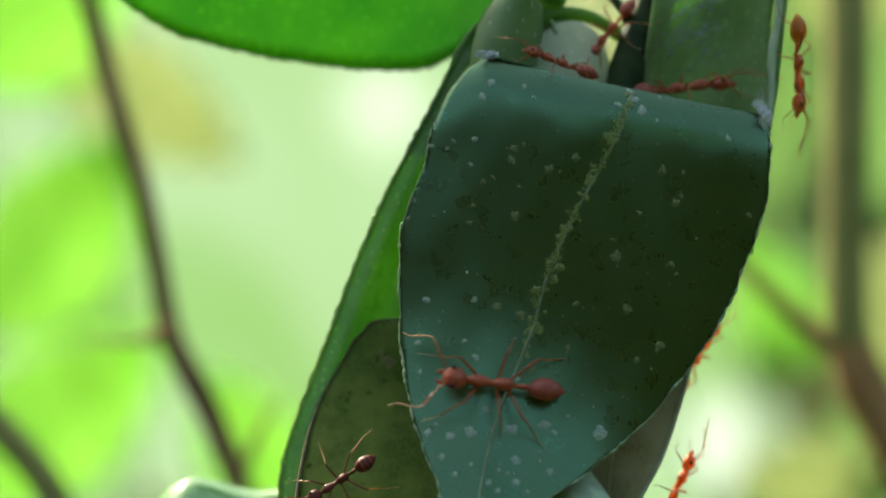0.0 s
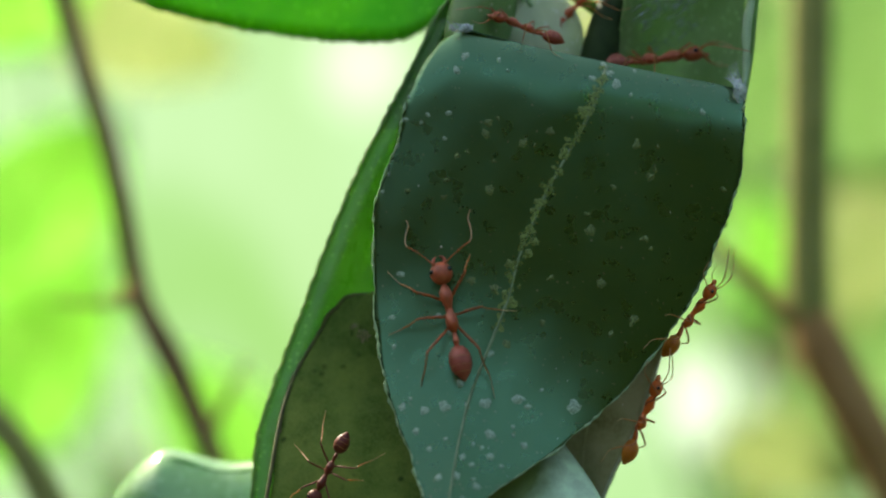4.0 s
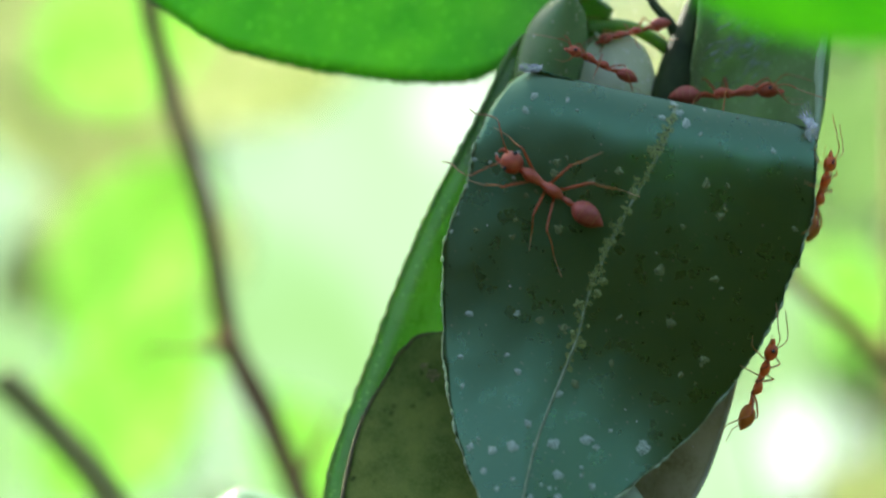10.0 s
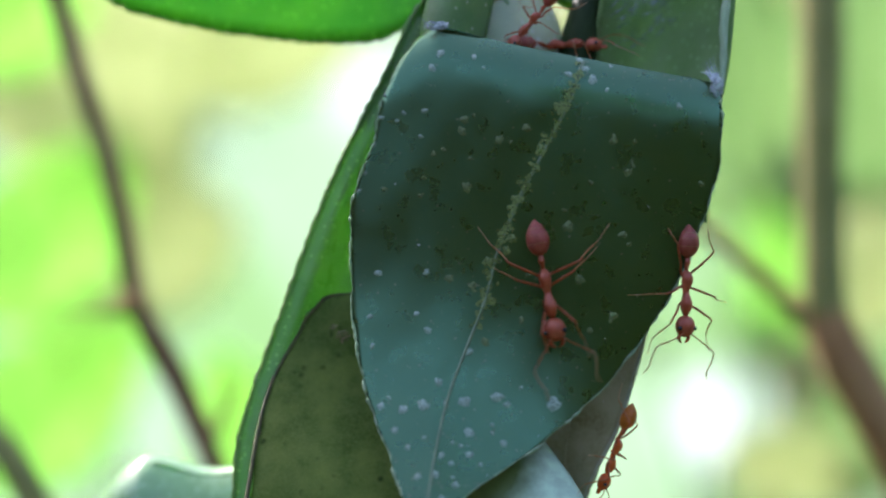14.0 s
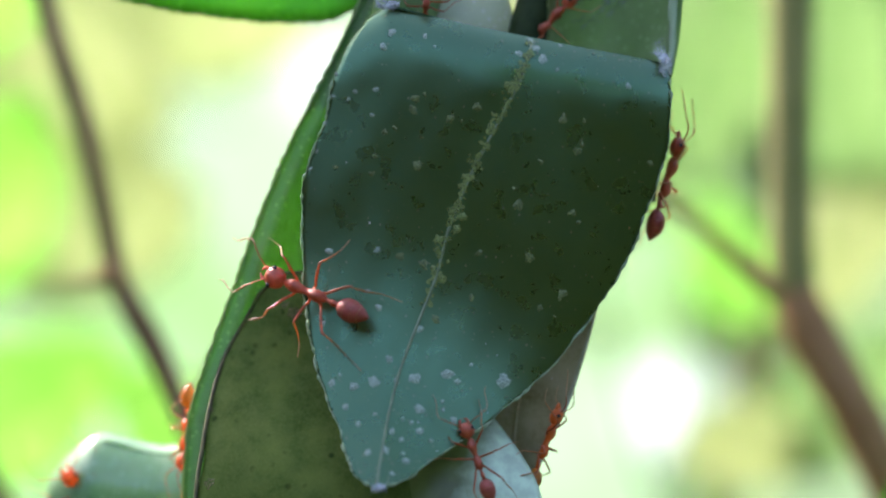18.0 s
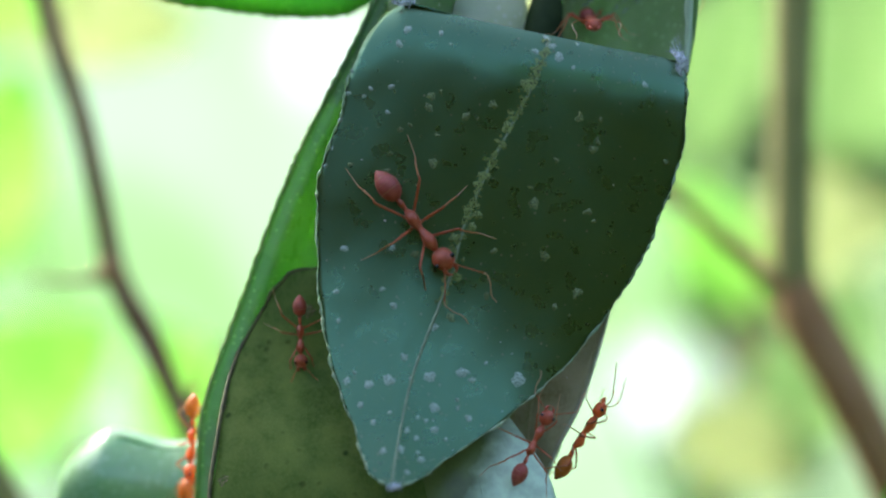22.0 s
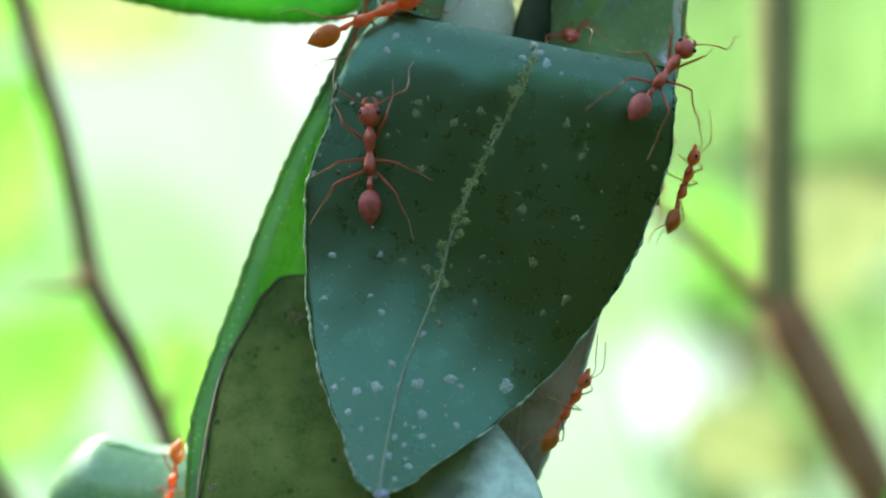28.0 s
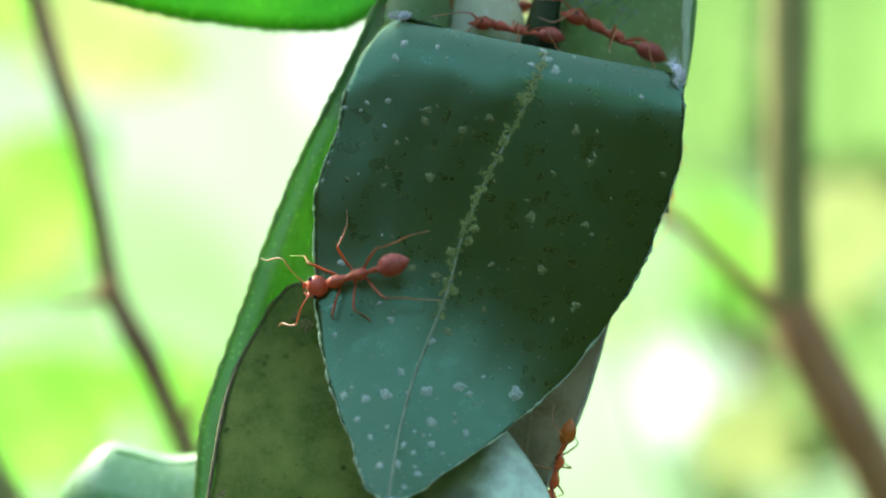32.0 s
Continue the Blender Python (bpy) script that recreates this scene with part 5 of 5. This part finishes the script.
ANTS.append(('small red weaver ant crossing onto the olive leaf', 0.58, M_GASTER, [
    (0, 6, 8, 270, 6.5, 0), (16.6, 4, 9, 270, 6.2, 0), (17.4, 1.5, 14, 270, 5, 0), (17.8, 1.5, 15.2, 270, 2, 0), (18, 1.5, 14.4, 262, 0.4, 0, -40), (18.5, 0.2, 10, 240), (18.9, -2.8, 5.1, 235), (19, -3.1, 4.6, 230), (19.3, -4.1, 1.9, 250),
    (20, -5.1, 1.3, 240), (20.3, -5.1, 1.1, 255), (21, -6.2, -1.9, 250, -0.3, 0), (21.5, -6.8, -3.4, 262, 0.6, 0), (22, -7.3, -6.5, 272, 0.4, 0), (22.5, -4.8, -7.3, 330, 0.8, 0), (23, -1.5, -6.9, 330, 4, 0), (32, -0.4, -6.2, 330, 5, 0),
]))
ANTS.append(('small red weaver ant by the leaf tip', 0.64, M_GASTER, [
    (0, 0.9, -3.7, 100, 6.5, 0), (14.5, 3.4, -6.9, 100, 6.5, 0), (16.2, 4.6, -13.5, 117, -1, 0), (16.6, 5.2, -14.1, 117, -4.9, 0), (17, 5.4, -14.8, 117, -4.9, 0), (18, 4.9, -13.9, 110, -4.9, 0), (19, 4.9, -13.9, 105, -4.9, 0), (20, 5.7, -13.8, 95, -4.9, 10),
    (21, 6.9, -13.7, 60, -4.6, 10), (22, 7.4, -13.2, 65, -4.2, 10), (22.8, 6.4, -11.9, 120, -4, 0), (23, 5.4, -11.3, 140), (23.6, 2.9, -9.7, 150), (24, -0.8, -8.4, 152), (24.5, -0.8, -11, 240), (25.2, 0.2, -13.3, 275),
    (25.7, 1.6, -14.7, 330, -7.2, 0), (26.1, 3.2, -14.5, 420, -6.4, 0), (26.5, 3.8, -13.9, 475, -5, 0), (27, 4.8, -16, 470, -4.9, 0), (27.6, 5.2, -20.7, 470, -5, 0), (32, 4.9, -21.6, 470, -4, 0),
]))
ANTS.append(('large red-orange weaver ant climbing to the fold', 0.9, M_GASTER, [
    (0, 7, 0.2, 100, 6.5, 60), (24.5, 10.3, -3, 100, 6.5, 60), (25.8, 13.5, -5.2, 110, 3.5, 60), (26.5, 10.1, -2.8, 126), (26.8, 11.3, -0.7, 92), (27, 12.4, 3.1, 76), (27.5, 13.2, 7.9, 84), (28, 15.7, 9.7, 52),
    (28.3, 15.8, 10.6, 40), (28.7, 14.2, 11.6, 100), (29, 14.2, 12.1, 92, -0.6, 0, -40), (29.5, 14.2, 12.6, 92, 0, 0, -45), (30, 13.7, 14.4, 100, 1.6, 0, -45), (30.5, 13.3, 13.9, 130, 3, 40, -20), (31, 13.1, 13.8, 150, 3.2, 75), (32, 13.2, 13.9, 155, 3.2, 80),
]))
ANTS.append(('bright orange weaver ant climbing the lit leaf margin', 0.95, M_AMBER, [
    (0, 0.8, 5.8, 80, 6.5, -60), (24.5, -1.9, 3.3, 80, 6.5, -60), (25.5, -7.4, 3.3, 80, 6, -60), (26.1, -6.1, 3.7, 78, 6.8, -70), (26.5, -7.8, 5, 76, 6.6, -70), (26.65, -7.8, 5.9, 76, 5.2, -70), (26.8, -7.8, 7.1, 76, 4.2, -70), (27, -7.4, 7.7, 76, 4.2, -70),
    (27.5, -5.8, 12.3, 72, 3, -60), (27.8, -4.7, 13.2, 45, 1.5, 0), (28, -2.6, 13.8, 24, -0.6, 40), (28.4, -1, 14.5, 24, -0.4, 40), (29, 1.9, 15.7, 50, 0.6, 20), (30, 2, 16.7, 55, 1.5, 20), (31, 2.3, 17.1, 60, 2, 20), (32, 2, 18.3, 60, 3, 20),
]))
ANTS.append(('amber-bellied weaver ant on the outer leaf margin', 0.72, M_AMBER, [
    (0, 0.9, 0.1, 230, 6.5, 50), (14.5, 1.1, -3.9, 230, 6.5, 50), (16, -9.4, -0.8, 230, 6, 50), (16.4, -12, -2.3, 230, 5.5, 60), (17, -11.5, -3.7, 232, 4.5, 60), (17.3, -13.2, -8.8, 255, 4.5, 60), (18, -14.6, -12.9, 265, 5, 60), (18.5, -14.8, -12.5, 265, 6, 60),
    (19, -14.8, -13.2, 265, 5, 60), (20, -14.6, -13.6, 265, 5, 60), (21, -14.6, -14.2, 265, 5, 60), (22, -15, -13.9, 268, 5, 60), (23, -14.3, -12.2, 263, 5, 60), (24, -13.3, -11.8, 263, 7, 60), (25.5, -13.8, -12.3, 262, 6.5, 60), (26.5, -15.2, -14.9, 258, 5, 60),
    (27, -15.5, -15.9, 258, 5, 60), (28, -15.6, -16.4, 260, 5, 60), (28.5, -16.2, -17.8, 260, 6, 60), (32, -16.1, -21.1, 260, 7, 60),
]))
ANTS.append(('orange weaver ant on the rolled leaf', 0.8, M_AMBER, [
    (0, -23.1, -20.4, 60, 14, -30), (14.5, -20.6, -24.7, 60, 14, -30), (17.5, -20.8, -22.9, 60, 12, -30), (18, -21.4, -19, 120, 9, 0, 20), (18.5, -20.5, -17, 180, 8, 0, 40), (18.8, -21, -14.2, 230, 9, 0, 50), (19, -20.5, -12.8, 240, 9, 0, 50), (19.3, -16.9, -13.4, 330, 9, 0, 30),
    (20, -15.3, -15.5, 275, 6, 60), (21, -15.1, -17.2, 275, 6, 60), (22, -15.3, -20.1, 275, 7, 60), (32, -16.6, -21.7, 275, 8, 60),
]))
# this ant's dark red comes from shade painted into its shell
ANTS.append(('dark red weaver ant in the shade of the olive leaf', 0.62, M_ANT_SHADED, [
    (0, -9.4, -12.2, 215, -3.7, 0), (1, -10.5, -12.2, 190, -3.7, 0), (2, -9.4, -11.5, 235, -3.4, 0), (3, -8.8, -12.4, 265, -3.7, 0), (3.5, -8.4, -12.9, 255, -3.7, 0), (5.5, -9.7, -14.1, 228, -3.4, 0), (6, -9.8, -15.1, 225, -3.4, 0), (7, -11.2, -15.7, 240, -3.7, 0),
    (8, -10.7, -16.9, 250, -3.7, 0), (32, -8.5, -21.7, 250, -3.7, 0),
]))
ANTS.append(('orange weaver ant on the pale margin', 0.8, M_AMBER, [
    (0, 19.6, 14.7, 272, 2.5, -70), (0.5, 18.9, 10.3, 268, 2.8, -70), (0.7, 18.2, 8.4, 262, 4, -70), (0.9, 16.2, 7, 255, 6.5, -70), (2.5, 10.5, 6.5, 255, 6.5, -70), (20.5, 12.9, 5.1, 255, 6.5, -70), (21.6, 18.8, 20.6, 268, 6, -70), (22.3, 18.8, 18.5, 268, 4, -70),
    (22.6, 18.6, 14.7, 268, 3, -70), (23, 18.3, 12.8, 268, 3, -70), (23.4, 18.6, 9.1, 265, 4, -70), (23.9, 17.7, 6.1, 262, 6.5, -70), (32, 17.4, 6, 262, 6.5, -70),
]))
TWIG_SWAY = [(0, 0.5, -0.8), (1, 0.6, -0.3), (2, 0.4, -0.7), (3, 0.4, 0.0), (6, -1.9, -0.3), (7, 0.2, -0.3), (8, 0.9, -1.1), (9, -1.3, -3.0), (10, 0.7, -0.6), (11, 2.8, 1.2), (12, 1.1, -0.2), (13, 0.6, -0.2), (14, 0.6, 0.2), (17, 3.1, 0.3), (18, 3.2, 1.2), (19, 2.7, 0.4), (20, 2.7, 0.9), (21, 2.8, 0.4), (22, 2.5, 0.4), (23, 2.9, 0.4), (24, 3.2, 0.1), (27, 1.0, -0.4), (28, 0.7, -0.0), (29, 1.0, -0.7), (30, 1.2, -0.5), (31, 1.1, -0.5), (32, 1.7, -0.3)]
FORK_SWAY = [(0, -0.7, -0.5), (6, -2.3, -0.9), (7, -0.3, -0.4), (8, -0.8, -1.1), (13, -0.2, -1.4), (14, 0.2, -0.5), (17, 2.4, 0.4), (18, 2.2, 0.2), (19, 1.9, 0.0), (20, 2.2, 0.0), (21, 1.5, 0.2), (22, 1.7, 0.1), (23, 2.1, 0.5), (24, 2.0, 0.1), (27, 0.4, -0.9), (29, 0.6, -1.1), (30, 0.5, -1.0), (31, 0.6, -1.1), (32, 0.6, -1.0)]


def standing(row):
    """The pose of an ant for one row of its way."""
    t, x, z, heading, *rest = row
    if rest:
        y, lean, pitch = (list(rest) + [0, 0])[:3]
        m = ant_pose(x, y, z, heading, lean, pitch)
        return m @ Matrix.Translation((0, 0, -1.15 * MM))
    out = flap_normal(x, z)
    h = radians(heading)
    fwd = Vector((math.cos(h), 0, math.sin(h)))
    fwd = (fwd - out * fwd.dot(out)).normalized()
    m = Matrix((fwd, out.cross(fwd), out)).transposed().to_4x4()
    return Matrix.Translation((Vector((x, flap_depth(x, z), z)) + out * 0.12) * MM) @ m


def motions():
    for label, scale, gaster, rows in ANTS:
        ant, legs, feelers = make_ant(scale, gaster, label)
        ant.scale = (scale,) * 3
        rows = list(rows)
        if rows[0][0] > 0:
            rows.insert(0, (0.0, *rows[0][1:]))
        if rows[-1][0] < 32:
            rows.append((32.0, *rows[-1][1:]))
        steps, way = [(rows[0][0], standing(rows[0]))], [(0.0, 0.0)]
        for a, b in zip(rows, rows[1:]):
            n = max(1, math.ceil(abs(b[3] - a[3]) / 70))
            for k in range(1, n + 1):
                f = k / n
                full_a, full_b = a, b
                if len(a) != len(b):
                    n_rest = [0, 0, 0]
                    full_a = (*a[:4], *((list(a[4:]) + n_rest)[:3] if len(a) > 4 else (flap_depth(a[1], a[2]) - 1.2, 0, 0)))
                    full_b = (*b[:4], *((list(b[4:]) + n_rest)[:3] if len(b) > 4 else (flap_depth(b[1], b[2]) - 1.2, 0, 0)))
                row = b if k == n else tuple(lerp(p, q, f) for p, q in zip(full_a, full_b))
                m = standing(row)
                steps.append((row[0], m))
                dist = (m.translation - steps[-2][1].translation).length / MM + abs(b[3] - a[3]) / n * 0.03
                way.append((row[0], way[-1][1] + dist))
        walk(ant, steps)
        # the legs swing in two sets of three while the ant goes, and come to rest with it
        for leg, base, which, s in legs:
            keys, i, t = [], 0, 0.0
            while t < 32.01:
                while i < len(way) - 2 and way[i + 1][0] < t:
                    i += 1
                (t0, d0), (t1, d1) = way[i], way[i + 1]
                d = lerp(d0, d1, min(max((t - t0) / max(t1 - t0, 1e-6), 0), 1))
                swing = 15 * math.sin(d * 1.1 + (math.pi if (which + (s > 0)) % 2 else 0))
                keys.append((t, base @ pose(0, 0, 0, 0, 0, swing)))
                t += 0.4
            walk(leg, keys)
        # the feelers wave, each at its own pace
        beat = random.Random(label + "feelers")
        for feeler, s in feelers:
            a, b, c = beat.uniform(1.1, 1.9), beat.uniform(0, 6), beat.uniform(-12, 8)
            root = feeler.matrix_basis.copy()
            walk(feeler, [(k * 0.5, root @ pose(0, 0, 0, 0, 6 * math.sin(a * 1.3 * k * 0.5 + b), s * (c + 13 * math.sin(a * k * 0.5 + b)))) for k in range(65)])
    walk(thorny, [(t, pose(x * MM, 0, z * MM)) for t, x, z in TWIG_SWAY])
    walk(gust_leaf, [(t, pose(x * MM, -35 * MM, z * MM)) for t, x, z in GUST])
    walk(windy, [(t, pose(x * MM, 0, z * MM)) for t, x, z in WIND])
    walk(fork, [(t, pose(x * MM, 0, z * MM)) for t, x, z in FORK_SWAY])
    # the shrub leaves sway in a light breeze
    for k, (leaf, rest) in enumerate(SWAYING):
        keys = []
        for i in range(41):
            t = i * 0.8
            a = math.sin(t * (0.9 + 0.11 * (k % 4)) + k * 1.9) + 0.5 * math.sin(t * 2.1 + k)
            keys.append((t, rest @ pose(0, 0, 0, 5 * a, 9 * a, 6 * math.sin(t * 1.3 + k * 2.2))))
        walk(leaf, keys)


motions()
